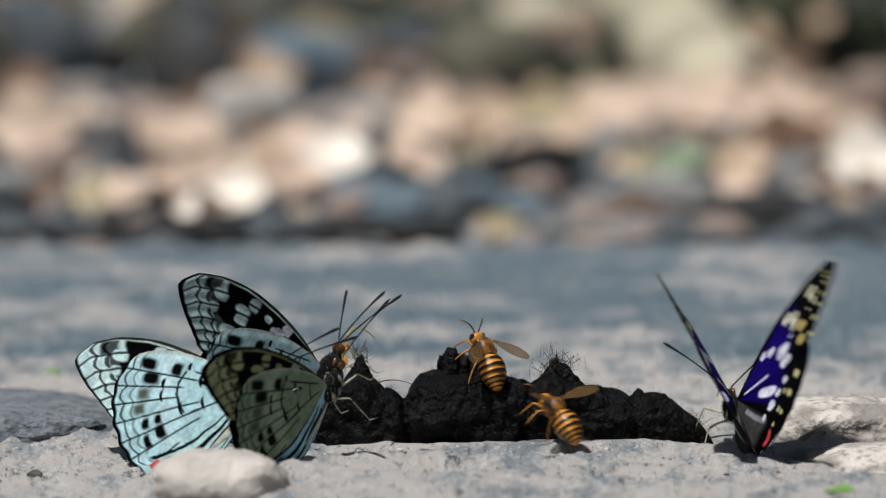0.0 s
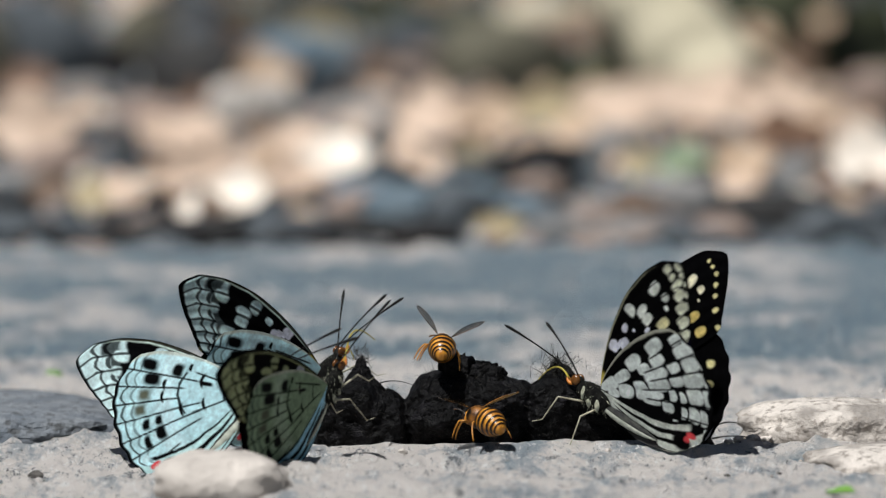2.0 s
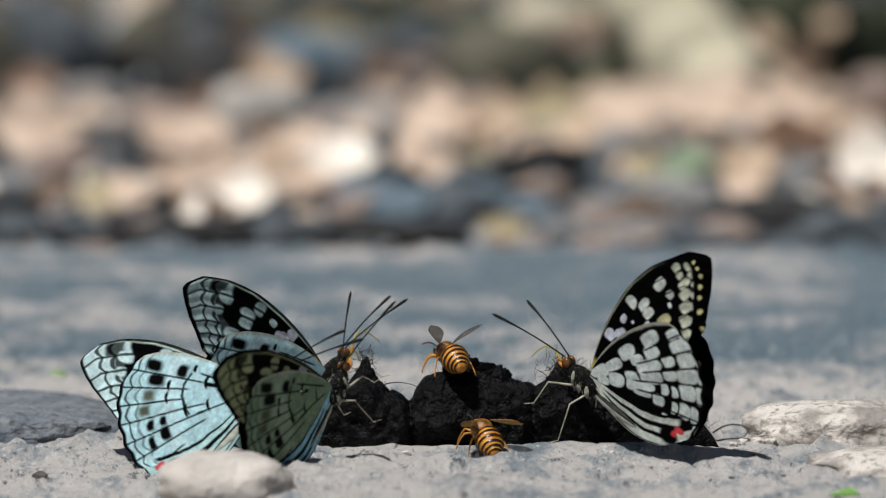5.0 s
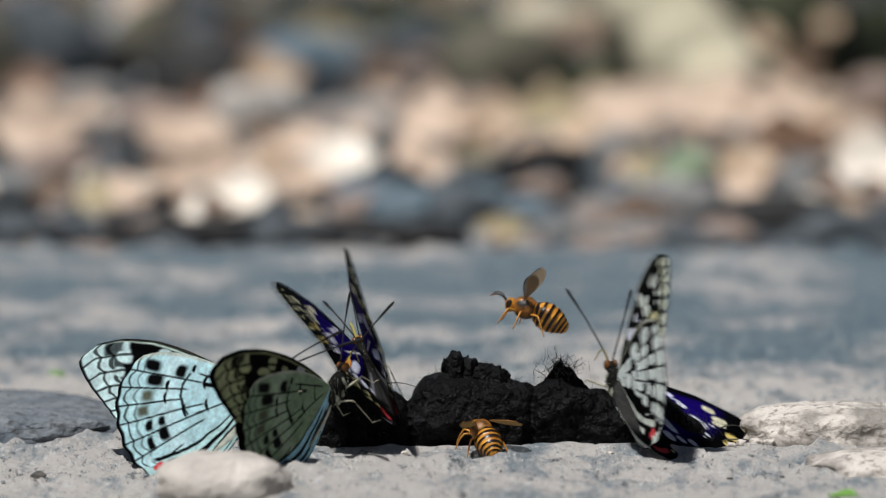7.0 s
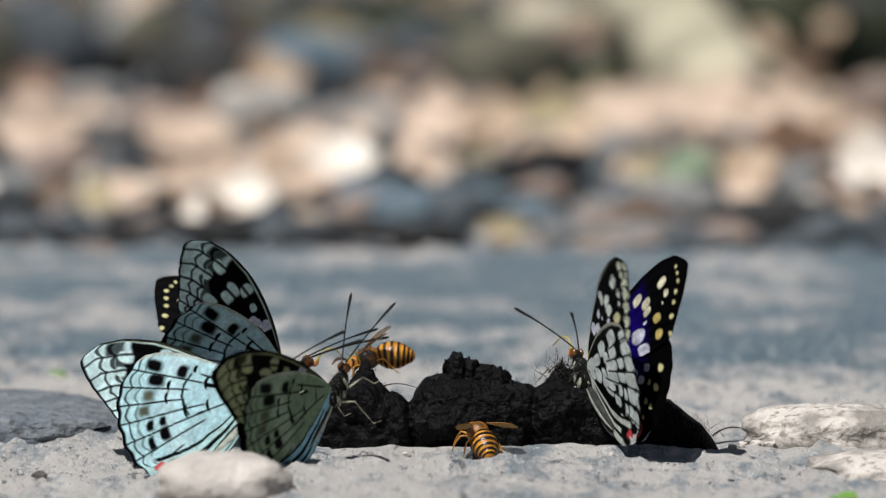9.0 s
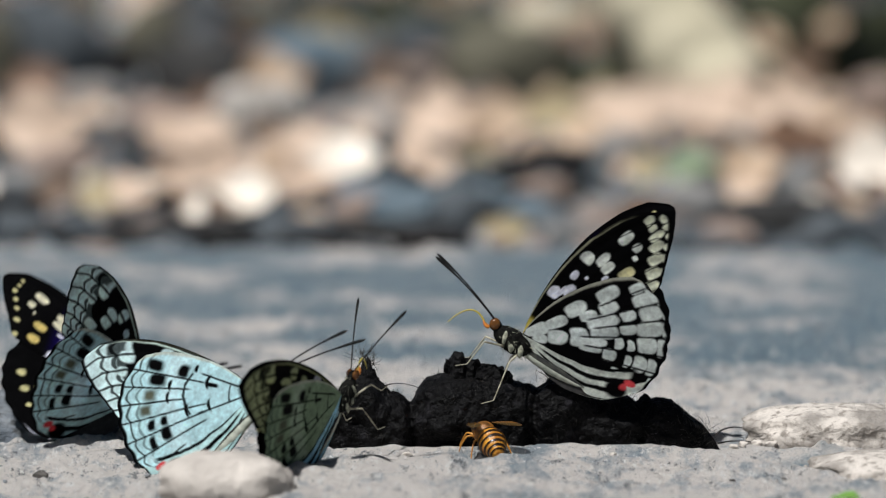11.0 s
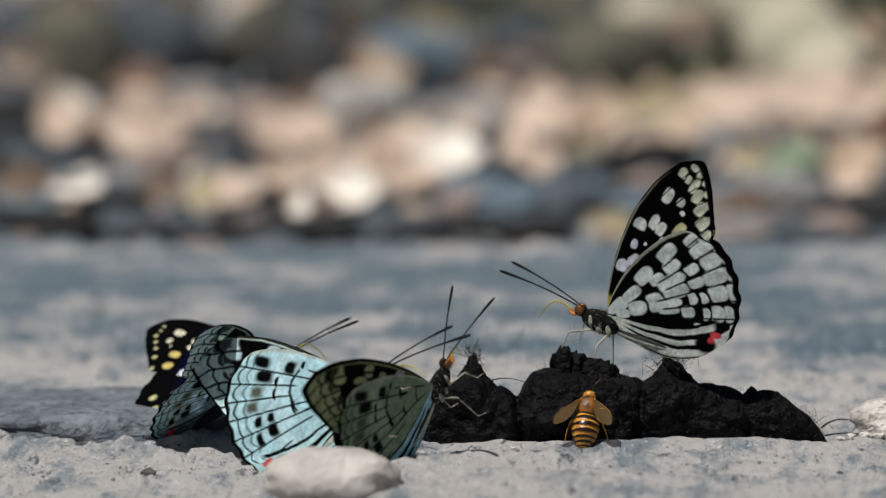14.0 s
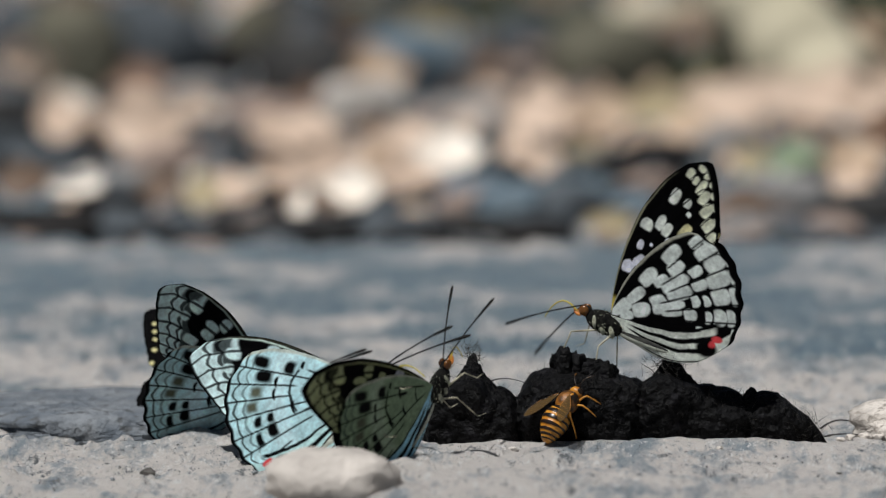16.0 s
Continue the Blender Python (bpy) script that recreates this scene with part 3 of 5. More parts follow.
def leaning_branch():
    """A thick bleached branch that leans among the stones, with a snapped end and a stub."""
    bough = thing("driftwood", "pale weathered branch leaning among the stones", "driftwood")
    line = bezier((168, 1560, -6), (128, 1590, 40), (74, 1640, 128), 40)
    v, f = tube(line, np.linspace(35, 25, 40) * (1 + 0.06 * np.sin(np.arange(40) * 0.7)), 40)
    grain = fbm(v[:, 0] / 30, v[:, 1] / 9, v[:, 2] / 30, 4, 131)
    v = v + 3.0 * grain[:, None] * np.array((0.7, 0.7, 0.2))
    part("bough", mesh_of("bough", v * MM, f, LOG), bough)
    v, f = tube(bezier((112, 1605, 62), (128, 1590, 78), (140, 1580, 84), 10), np.linspace(11, 7, 10), 16)
    part("stub", mesh_of("stub", v * MM, f, LOG), bough, "short snapped side stub")


leaning_branch()
stone("stone", 104, 1629, 42, 29, 55, OLIVE_STONE, "olive-brown mossy stone behind the rock slab", 88, "background stones", sink=0.08, turn=20)
stone("moss_clump", 213, 1719, 96, 67, 82, OLIVE, "dark green mossy clump behind the rock slab", 89, "background stones", sink=0.08, turn=7)
for lx, ly, size, lift, tint, words in ((198, 1672, 26, 34, TAN_LEAF, "tan curled dead leaf"), (224, 1676, 22, 22, RUST_LEAF, "rust-brown dead leaf"), (236, 1682, 20, 44, TAN_LEAF, "tan curled dead leaf"), (190, 1680, 18, 12, RUST_LEAF, "rust-brown dead leaf")):
    leaf(lx, ly, size, size * 0.7, tint, words + " caught on a mossy clump", lx, tilt=55, turn=lx % 40 - 20, lift=lift)
leaf(254, 2411, 50, 33, TAN_LEAF, "tan curled dead leaf lying behind the slab", 90, tilt=59, turn=-12, lift=-1.3)
stone("moss_clump", 294, 2419, 52, 37, 41, OLIVE, "dark green mossy clump behind the rock slab", 91, "background stones", sink=0.08, turn=-19)
stone("stone", 282, 2202, 45, 32, 39, UMBER_STONE, "dark brown stone behind the rock slab", 92, "background stones", sink=0.08, turn=18)
stone("moss_clump", 288, 1889, 34, 24, 63, OLIVE, "dark green mossy clump behind the rock slab", 93, "background stones", sink=0.08, turn=5)
stone("stone", -197, 2424, 70, 49, 32, UMBER_STONE, "dark brown stone behind the rock slab", 94, "background stones", sink=0.08, turn=-8)
stone("stone", -148, 2499, 62, 43, 28, OLIVE_STONE, "olive-brown mossy stone behind the rock slab", 95, "background stones", sink=0.08, turn=-21)
stone("moss_clump", -87, 2539, 63, 44, 28, OLIVE, "dark green mossy clump behind the rock slab", 96, "background stones", sink=0.08, turn=16)
stone("driftwood", 76, 2425, 74, 52, 37, LOG, "pale weathered piece of wood behind the rock slab", 97, "background stones", sink=0.08, turn=3)
stone("stone", -294, 1611, 62, 44, 69, OLIVE_STONE, "olive-brown mossy stone behind the rock slab", 98, "background stones", sink=0.08, turn=-10)
stone("stone", -256, 1058, 46, 32, 22, GREY_STONE, "mid-grey rounded stone behind the rock slab", 99, "background stones", sink=0.08, turn=-23)
leaf(-262, 1260, 42, 29, PEACH_LEAF, "peach-coloured dry leaf lying behind the slab", 100, tilt=49, turn=8, lift=-1.2)
stone("stone", -226, 784, 46, 32, 13, DARK_STONE, "near-black stone behind the rock slab", 101, "background stones", sink=0.08, turn=1)
stone("stone", -226, 916, 32, 23, 16, LIGHT_STONE, "light grey stone behind the rock slab", 102, "background stones", sink=0.08, turn=-12)
stone("stone", -306, 1365, 48, 34, 27, UMBER_STONE, "dark brown stone behind the rock slab", 103, "background stones", sink=0.08, turn=-25)
stone("stone", -371, 2014, 59, 41, 49, GREY_STONE, "mid-grey rounded stone behind the rock slab", 104, "background stones", sink=0.08, turn=12)
leaf(-128.3, 170.9, 5.5, 4.5, GREEN_LEAF, "small bright green leaf scrap on the slab", 201, tilt=30, turn=20, lift=0.2)
leaf(108.5, -112.0, 9, 4.5, GREEN_LEAF, "fresh green leaf tip on the slab", 202, tilt=20, turn=-25, lift=0.2)
stone("soil_clod", -118.0, -34.0, 4.2, 3.0, 3.0, SOIL, "small dark soil clod lying on the slab", 203, rough=0.3)


def scattered_leaves():
    rng = random.Random(31)
    kinds = ((PEACH_LEAF, "peach-coloured dry leaf"), (TAN_LEAF, "tan curled dead leaf"), (BROWN_LEAF, "dark brown dead leaf"), (CREAM_LEAF, "bleached cream dead leaf"), (BROWN_LEAF, "dark brown dead leaf"))
    for i in range(110):
        y = rng.uniform(820, 1700)
        x = rng.uniform(-1, 1) * (180 + 0.1 * y) - 20
        mat, label = kinds[rng.randrange(5) if rng.random() < 0.9 else 3]
        leaf(x, y, rng.uniform(10, 34), rng.uniform(8, 20), mat, label + " lying behind the slab", 300 + i, tilt=rng.uniform(25, 70), turn=rng.uniform(-60, 60), lift=0.5)


scattered_leaves()


def far_litter():
    """Leaves and bark far behind the slab, of mixed colours."""
    rng = random.Random(77)
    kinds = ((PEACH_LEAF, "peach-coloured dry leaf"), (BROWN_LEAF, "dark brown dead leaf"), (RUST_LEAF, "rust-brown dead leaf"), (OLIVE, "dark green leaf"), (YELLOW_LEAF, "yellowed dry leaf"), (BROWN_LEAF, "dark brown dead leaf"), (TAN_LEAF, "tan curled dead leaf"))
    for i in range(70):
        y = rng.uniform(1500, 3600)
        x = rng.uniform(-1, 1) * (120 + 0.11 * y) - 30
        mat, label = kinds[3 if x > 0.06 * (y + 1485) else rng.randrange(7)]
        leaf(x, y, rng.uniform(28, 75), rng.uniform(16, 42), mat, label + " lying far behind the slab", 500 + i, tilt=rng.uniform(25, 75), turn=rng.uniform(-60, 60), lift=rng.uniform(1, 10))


far_litter()

# ---- stones and crumbs on the slab ----
stone("pebble", -62.0, -88.0, 37.0, 30.0, 17.5, PALE_STONE, "smooth pale buff pebble lying on the slab", 94, sink=0.2, turn=8, rough=0.13)
stone("flat_stone", 121.0, 16.0, 66.0, 36.0, 17.0, FLAT_STONE, "low pale buff stone bedded in the slab", 91, sink=0.3, turn=-6, rough=0.2)
stone("flat_stone", 140.0, -30.0, 74.0, 50.0, 9.0, FLAT_STONE, "flat pale mottled stone bedded in the slab", 92, sink=0.4, turn=10, rough=0.12)

stone("rock_plate", -140.0, 62.0, 120.0, 90.0, 15.0, SLATE, "low blue-grey slate plate bedded in the slab", 95, sink=0.44, turn=-8, rough=0.3)
for px_, py_, size_, seed_ in ((87.0, -3.0, 3.4, 96), (91.5, -1.0, 4.6, 97), (95.5, 3.0, 3.8, 98), (84.0, -5.0, 2.4, 99), (-12.0, -20.0, 3.0, 100), (48.0, -17.0, 2.2, 101)):
    stone("small_pebble", px_, py_, size_, size_ * 0.8, size_ * 0.6, FLAT_STONE, "tiny pale pebble lying on the slab", seed_, "tiny pebbles", sink=0.2, turn=seed_ * 20, rough=0.25)


def crumbs():
    """Soil crumbs and grit scattered on the slab."""
    rng = random.Random(21)
    for name, mat, count, big, label in (("soil_crumbs", SOIL, 130, 1.4, "dark soil crumbs scattered on the slab"), ("grit", ROCK_CHIP, 120, 1.8, "grey-buff grit scattered on the slab")):
        pieces = []
        for i in range(count):
            x, y = rng.uniform(-165, 150), rng.uniform(-110, 160)
            if -45 < x < 85 and -12 < y < 26:
                continue
            size = rng.uniform(0.4, 1) ** 2 * big
            v, f = ball((1, 1, 1), rings=6, sides=8)
            v = v * (1 + 0.35 * fbm(v[:, 0] * 2 + i, v[:, 1] * 2, v[:, 2] * 2, 2, i))[:, None] * np.array((rng.uniform(0.6, 1.4), 1, rng.uniform(0.4, 0.8))) * size / 2
            pieces.append(((v + np.array((x, y, float(ground_height(x, y)) + size * 0.2))) * MM, f))
        v, f = joined(pieces)
        tagged(new(name, mesh_of(name, v, f, mat)), label, "grit", kind="stuff")


crumbs()


def dry_stem(points, thick, label):
    v, f = tube(bezier(*points, 14) * MM, np.linspace(thick, thick * 0.4, 14) * MM, 6)
    tagged(new("dry_stem", mesh_of("dry_stem", v, f, FIBRE)), label, "plant debris", "dry stems")


dry_stem(((79, 12, 5), (84, 14, 9), (90, 13, 6.2)), 0.35, "thin dry brown stem sticking out of the dung")
dry_stem(((80, 9, 3), (86, 6, 5), (93, 7, 3.2)), 0.3, "thin dry brown stem lying beside the dung")
dry_stem(((-19, 6, 20), (-14, 4, 22), (-8, 5, 19)), 0.22, "thin dry brown stem across the dung")



# ---- dung ----
def dung_top(x):
    return np.interp(x, [-40, -37, -31, -26, -22, -17, -11, -7, -1, 2, 8, 16, 23, 28, 34, 38, 45, 53, 61, 70, 76, 81],
                     [2, 15, 20, 22, 22, 18, 17, 22, 23.5, 23.5, 23, 22, 19, 20, 21, 19, 16.5, 15, 15.5, 13, 9, 1])


def build_dung():
    dung = thing("dung_heap", "black hairy animal dropping lying on the rock", "dung")
    n, m = 420, 150
    xs = np.linspace(-40, 81.5, n)
    a = np.arange(m) * 2 * math.pi / m
    top = dung_top(xs)
    hz = top / 2
    hy = np.clip(top / 2 * 1.05, 1, 12.5)
    X = np.repeat(xs[:, None], m, 1)
    ca, sa = np.cos(a)[None, :], np.sin(a)[None, :]
    ca = np.sign(ca) * np.abs(ca) ** 0.9
    sa = np.sign(sa) * np.abs(sa) ** 0.9
    Y = hy[:, None] * ca
    Z = hz[:, None] * (1 + sa)
    lump = fbm(X / 13, Y / 9, Z / 9, 3, 3) * 2.2 + fbm(X / 4.2, Y / 4.0, Z / 4.0, 4, 9, 0.6) * 0.5 + fbm(X / 1.6, Y / 1.6, Z / 1.6, 2, 19) * 0.16
    ridge = np.abs(value_noise(X / 4, Y / 3.2, Z / 3.2, 55)) * -0.35 + 0.1
    groove = -2.6 * np.exp(-((X + 12 + 1.5 * ca) / 1.6) ** 2) - 2.2 * np.exp(-((X - 25 - 2 * sa) / 1.7) ** 2) - 1.6 * np.exp(-((X - 57) / 1.6) ** 2)
    k = lump + ridge + groove
    fade = np.clip(hz / 6, 0.1, 1)[:, None]
    Y2 = Y + ca * k * fade
    Z2 = np.maximum(Z + sa * k * fade, -1.5)
    X2 = X + fbm(Y / 8, Z / 8, X / 8, 2, 71) * 1.2 * fade
    v = np.stack([X2, Y2 + DUNG_AT, Z2], -1).reshape(-1, 3) * MM
    part("mass", mesh_of("mass", v, grid_faces(n, m, wrap=True), DUNG), dung)
    # crests that stand up from the mass
    for cx, cz, wx, wy, h, lean, seed, sharp in ((-24.5, 17, 13.0, 11.0, 12.5, 0.3, 1, 0.85), (3.8, 20.0, 9.5, 8.0, 11.0, -0.5, 2, 0.0), (11.8, 19.0, 13, 9.0, 8.0, 0.4, 3, 0.15), (33.5, 16, 19.0, 10.0, 14.0, 0.2, 4, 0.97), (61, 9, 18, 13, 9, 0, 5, 0.3), (20, 14, 16, 13, 8.5, 0, 7, 0.3), (-33, 10, 10, 11, 8, 0, 8, 0.5)):
        bv, bf = ball((1, 1, 1), rings=40, sides=52)
        bv = np.sign(bv) * np.abs(bv) ** (0.62 if sharp < 0.2 else 0.95)
        up = np.clip(bv[:, 2], -0.3, 1)
        taper = 1 - sharp * np.clip(bv[:, 2], 0, 1) ** 1.1
        r = 1 + 0.24 * fbm(bv[:, 0] * 2.0 + seed * 3, bv[:, 1] * 2.0, bv[:, 2] * 2.0, 5, seed + 80, 0.6)
        pts = np.stack([bv[:, 0] * wx / 2 * taper * r + lean * 2 * up, bv[:, 1] * wy / 2 * taper * r, up * h * 0.8 * r], -1)
        part("crest", mesh_of("crest", (pts + np.array([cx, DUNG_AT, cz])) * MM, bf, DUNG), dung)
    rng = random.Random(4)
    pieces = []
    for i in range(420):
        tuft = rng.random()
        if tuft < 0.16:
            x, z = rng.gauss(-24.5, 1.6), 27 + rng.uniform(-1, 3)
        elif tuft < 0.45:
            x, z = rng.gauss(33.5, 3.0), 27 + rng.uniform(-4, 1)
        elif tuft < 0.60:
            x = rng.uniform(36, 58)
            z = float(dung_top(x)) - 1
        elif tuft < 0.68:
            x, z = rng.gauss(76, 2), rng.uniform(3, 10)
        else:
            x = rng.uniform(-37, 76)
            z = float(dung_top(x)) - 1.2
        y = DUNG_AT + rng.uniform(-7, 5)
        z -= 0.05 * (y - DUNG_AT) ** 2
        ln = rng.uniform(1.5, 5.0)
        d = Vector((rng.gauss(0, 0.6), rng.gauss(0, 0.5), rng.uniform(0.2, 1.0))).normalized() * ln
        bend = Vector((rng.gauss(0, 0.8), rng.gauss(0, 0.6), rng.gauss(0, 0.4)))
        p0 = np.array([x, y, z])
        pts = bezier(p0, p0 + np.array(d) * 0.5 + np.array(bend), p0 + np.array(d), 5)
        pieces.append(tube(pts * MM, np.linspace(0.09, 0.03, 5) * MM, 4))
    # short fuzz over the whole surface
    for i in range(1500):
        k, q = rng.randrange(12, n - 12), rng.randrange(m)
        if Z2[k, q] < 2:
            continue
        p0 = np.array((X2[k, q], Y2[k, q] + DUNG_AT, Z2[k, q]))
        out = np.array((0, ca[0, q], sa[0, q]))
        d = np.array((rng.gauss(0, 1), rng.gauss(0, 0.7), rng.gauss(0, 0.7))) + out * 0.5
        d = d / np.linalg.norm(d) * rng.uniform(0.8, 2.4)
        pieces.append(tube(bezier(p0, p0 + d * 0.5 + out * 0.25, p0 + d, 4) * MM, np.linspace(0.055, 0.02, 4) * MM, 3))
    v, f = joined(pieces)
    tagged(part("hairs", mesh_of("hairs", v, f, FIBRE), dung, "loose dry hairs and grass fibres"), kind="stuff")
    return dung


build_dung()


# ---- butterflies ----
def fan(rows, cols, lead, trail, margin, scallop):
    """A wing's plan: s outward, w from the leading to the trailing edge; x is forward, y outward, in mm."""
    s, w = np.meshgrid(np.linspace(0.0, 1.0, rows), np.linspace(0.0, 1.0, cols), indexing="ij")
    t0 = np.interp(s, *lead)
    t1 = np.interp(s, *trail)
    t = np.radians(t0 + (t1 - t0) * w)
    rim = np.interp(w, *margin) * (1 - scallop * 0.5 * (1 - np.cos(w * 2 * np.pi * 7)))
    r = s * rim
    return s, w, r, np.degrees(t), -r * np.sin(t), r * np.cos(t)


def paint(col, mask, colour):
    return col + (np.asarray(colour) - col) * np.clip(mask, 0, 1)[..., None]


def spot(r, t, r0, t0, lr, lt, edge=0.35):
    """A soft-edged patch centred r0 mm out at t0 degrees, half as long as lr and half as wide as lt, in mm."""
    dt = (t - t0) * math.pi / 180 * np.maximum(r, 2)
    d = np.sqrt(((r - r0) / lr) ** 2 + (dt / lt) ** 2)
    return 1 - smooth(1 - edge, 1 + edge, d)


def veins(s, w, r, t_span, n, width, offset=0.0):
    """Lines from the base to the margin, and their distance in mm."""
    f = w * n + offset
    d = np.abs(f - np.round(f)) / n * np.radians(t_span) * np.maximum(r, 3)
    return 1 - smooth(width * 0.6, width * 1.3, d)


BLACK = np.array((0.002, 0.002, 0.0024))
CREAM = np.array((0.72, 0.66, 0.34))
VIOLET = np.array((0.011, 0.003, 0.15))
RED = np.array((0.66, 0.07, 0.08))


def cell(r, t, r0, t0, lr, lt, edge=0.12, square=3.4):
    """A patch with rounded corners that fills the room between two veins; it spreads outwards with them."""
    wide = lt * (0.55 + 0.45 * r / r0)
    dt = np.abs(t - t0) * math.pi / 180 * np.maximum(r, 2) / wide
    d = (np.abs((r - r0 + 0.22 * dt ** 2 * lt) / lr) ** square + dt ** square) ** (1 / square)
    return 1 - smooth(1 - edge, 1 + edge, d)


def spots(col, r, t, rows, colour, edge=0.12, grow=1.0, square=3.4):
    """Rows of distance, angle, half length and half width of a patch."""
    for r0, t0, lr, lt in rows:
        col = paint(col, cell(r, t, r0, t0, lr * grow, lt * grow, edge, square), colour)
    return col


def rays(r, t, angles, width, start):
    """Veins that run straight out from the wing root."""
    line = 0.0
    for t0, r0 in zip(angles, start):
        d = np.abs(t - t0) * math.pi / 180 * np.maximum(r, 3)
        line = np.maximum(line, (1 - smooth(width * 0.6, width * 1.4, d)) * smooth(r0, r0 + 2, r))
    return line


LILAC_WHITE = (0.80, 0.80, 0.92)
PALE_CREAM = (0.84, 0.79, 0.58)
DEEP_CREAM = (0.74, 0.58, 0.20)


def fore_upper(s, w, r, t, bold):
    col = np.broadcast_to(BLACK, (*r.shape, 3)).copy()
    violet = (1 - smooth(24, 33, r + 0.16 * (t - 24))) * smooth(1, 6, t) * smooth(3, 7, r)
    col = paint(col, violet, VIOLET if bold > 0.5 else VIOLET * 0.8)
    col = spots(col, r, t, ((28.2, 8.1, 2.1, 1.15), (31.4, 14.2, 2.4, 1.1), (31.1, 18.4, 2.1, 0.95), (40.8, 13.6, 2.1, 1.2), (41.6, 18.7, 1.15, 1), (39.2, 21.3, 0.4, 0.4)), PALE_CREAM, 0.16, 1.05, 2.5)
    col = spots(col, r, t, ((35, 25.2, 2, 1.15), (35, 32.6, 1.8, 1.3)), DEEP_CREAM, 0.16, 1.05, 2.3)
    col = spots(col, r, t, ((15.3, 7.4, 1.5, 0.95), (19.1, 16.5, 1.6, 1.05), (17.2, 12.4, 1.6, 0.3), (24.6, 27.6, 3, 1.8), (26.3, 36.9, 2.8, 1.5), (27.6, 41.5, 2.6, 1.5), (28.8, 22.9, 0.9, 0.45)), LILAC_WHITE, 0.16, 1.05, 2.5)
    col = paint(col, smooth(4, 5, r) * (1 - smooth(16.5, 18, r)) * (1 - smooth(0.25, 0.5, np.abs(t - 37.5 - 0.3 * (17 - r)) * math.pi / 180 * r)), LILAC_WHITE)
    col = spots(col, r, t, ((48.7, 13.8, 0.6, 0.45), (48.4, 16, 0.6, 0.5), (48, 18.7, 0.7, 0.6), (46.1, 21.3, 0.8, 0.65), (43.7, 24.1, 0.85, 0.6), (41.7, 28.4, 0.95, 0.7), (40, 34.5, 0.85, 0.7)), CREAM, 0.3, 1.0, 2.2)
    return col


def hind_upper(s, w, r, t, bold):
    col = np.broadcast_to(BLACK, (*r.shape, 3)).copy()
    col = paint(col, (1 - smooth(21, 29, r)) * smooth(30, 36, t) * (1 - smooth(58, 66, t)), VIOLET * (0.8 if bold > 0.5 else 0.6))
    col = paint(col, smooth(70, 76, t) * (1 - smooth(22, 27, r)), (0.055, 0.053, 0.052))
    col = paint(col, (1 - smooth(0.4, 1.0, np.abs(t - 84 + 0.4 * r) * math.pi / 180 * r)) * smooth(8, 10, r) * (1 - smooth(22, 25, r)), (0.30, 0.30, 0.32))
    col = spots(col, r, t, ((17.5, 52.0, 4.6, 1.5), (27.2, 47.5, 1.5, 1.0), (25.2, 55.0, 1.7, 1.1), (23.5, 63.5, 2.2, 1.5), (22.0, 73.0, 1.2, 0.9)), LILAC_WHITE, 0.16, 1.05, 2.5)
    col = spots(col, r, t, ((34.6, 47.5, 1.3, 1.1), (29.8, 55.0, 0.9, 0.8), (33.6, 56.5, 1.25, 1.0), (30.0, 65.0, 0.95, 0.8), (33.0, 66.0, 0.8, 0.7), (31.0, 73.0, 0.7, 0.6)), CREAM, 0.3, 1.0, 2.2)
    col = spots(col, r, t, ((31.3, 80.5, 1.1, 2.4),), RED, 0.25)
    col = paint(col, (1 - smooth(0.004, 0.010, np.abs(s - 0.965))) * smooth(74, 80, t) * 0.7, LILAC_WHITE)
    return col


def block(s, f, k, s0, s1, lo=0.06, hi=0.94, soft=0.012):
    """A patch that fills cell k between two distances from the base."""
    inside = smooth(k + lo - 0.06, k + lo + 0.06, f) * (1 - smooth(k + hi - 0.06, k + hi + 0.06, f))
    return smooth(s0 - soft, s0 + soft, s) * (1 - smooth(s1 - soft, s1 + soft, s)) * inside


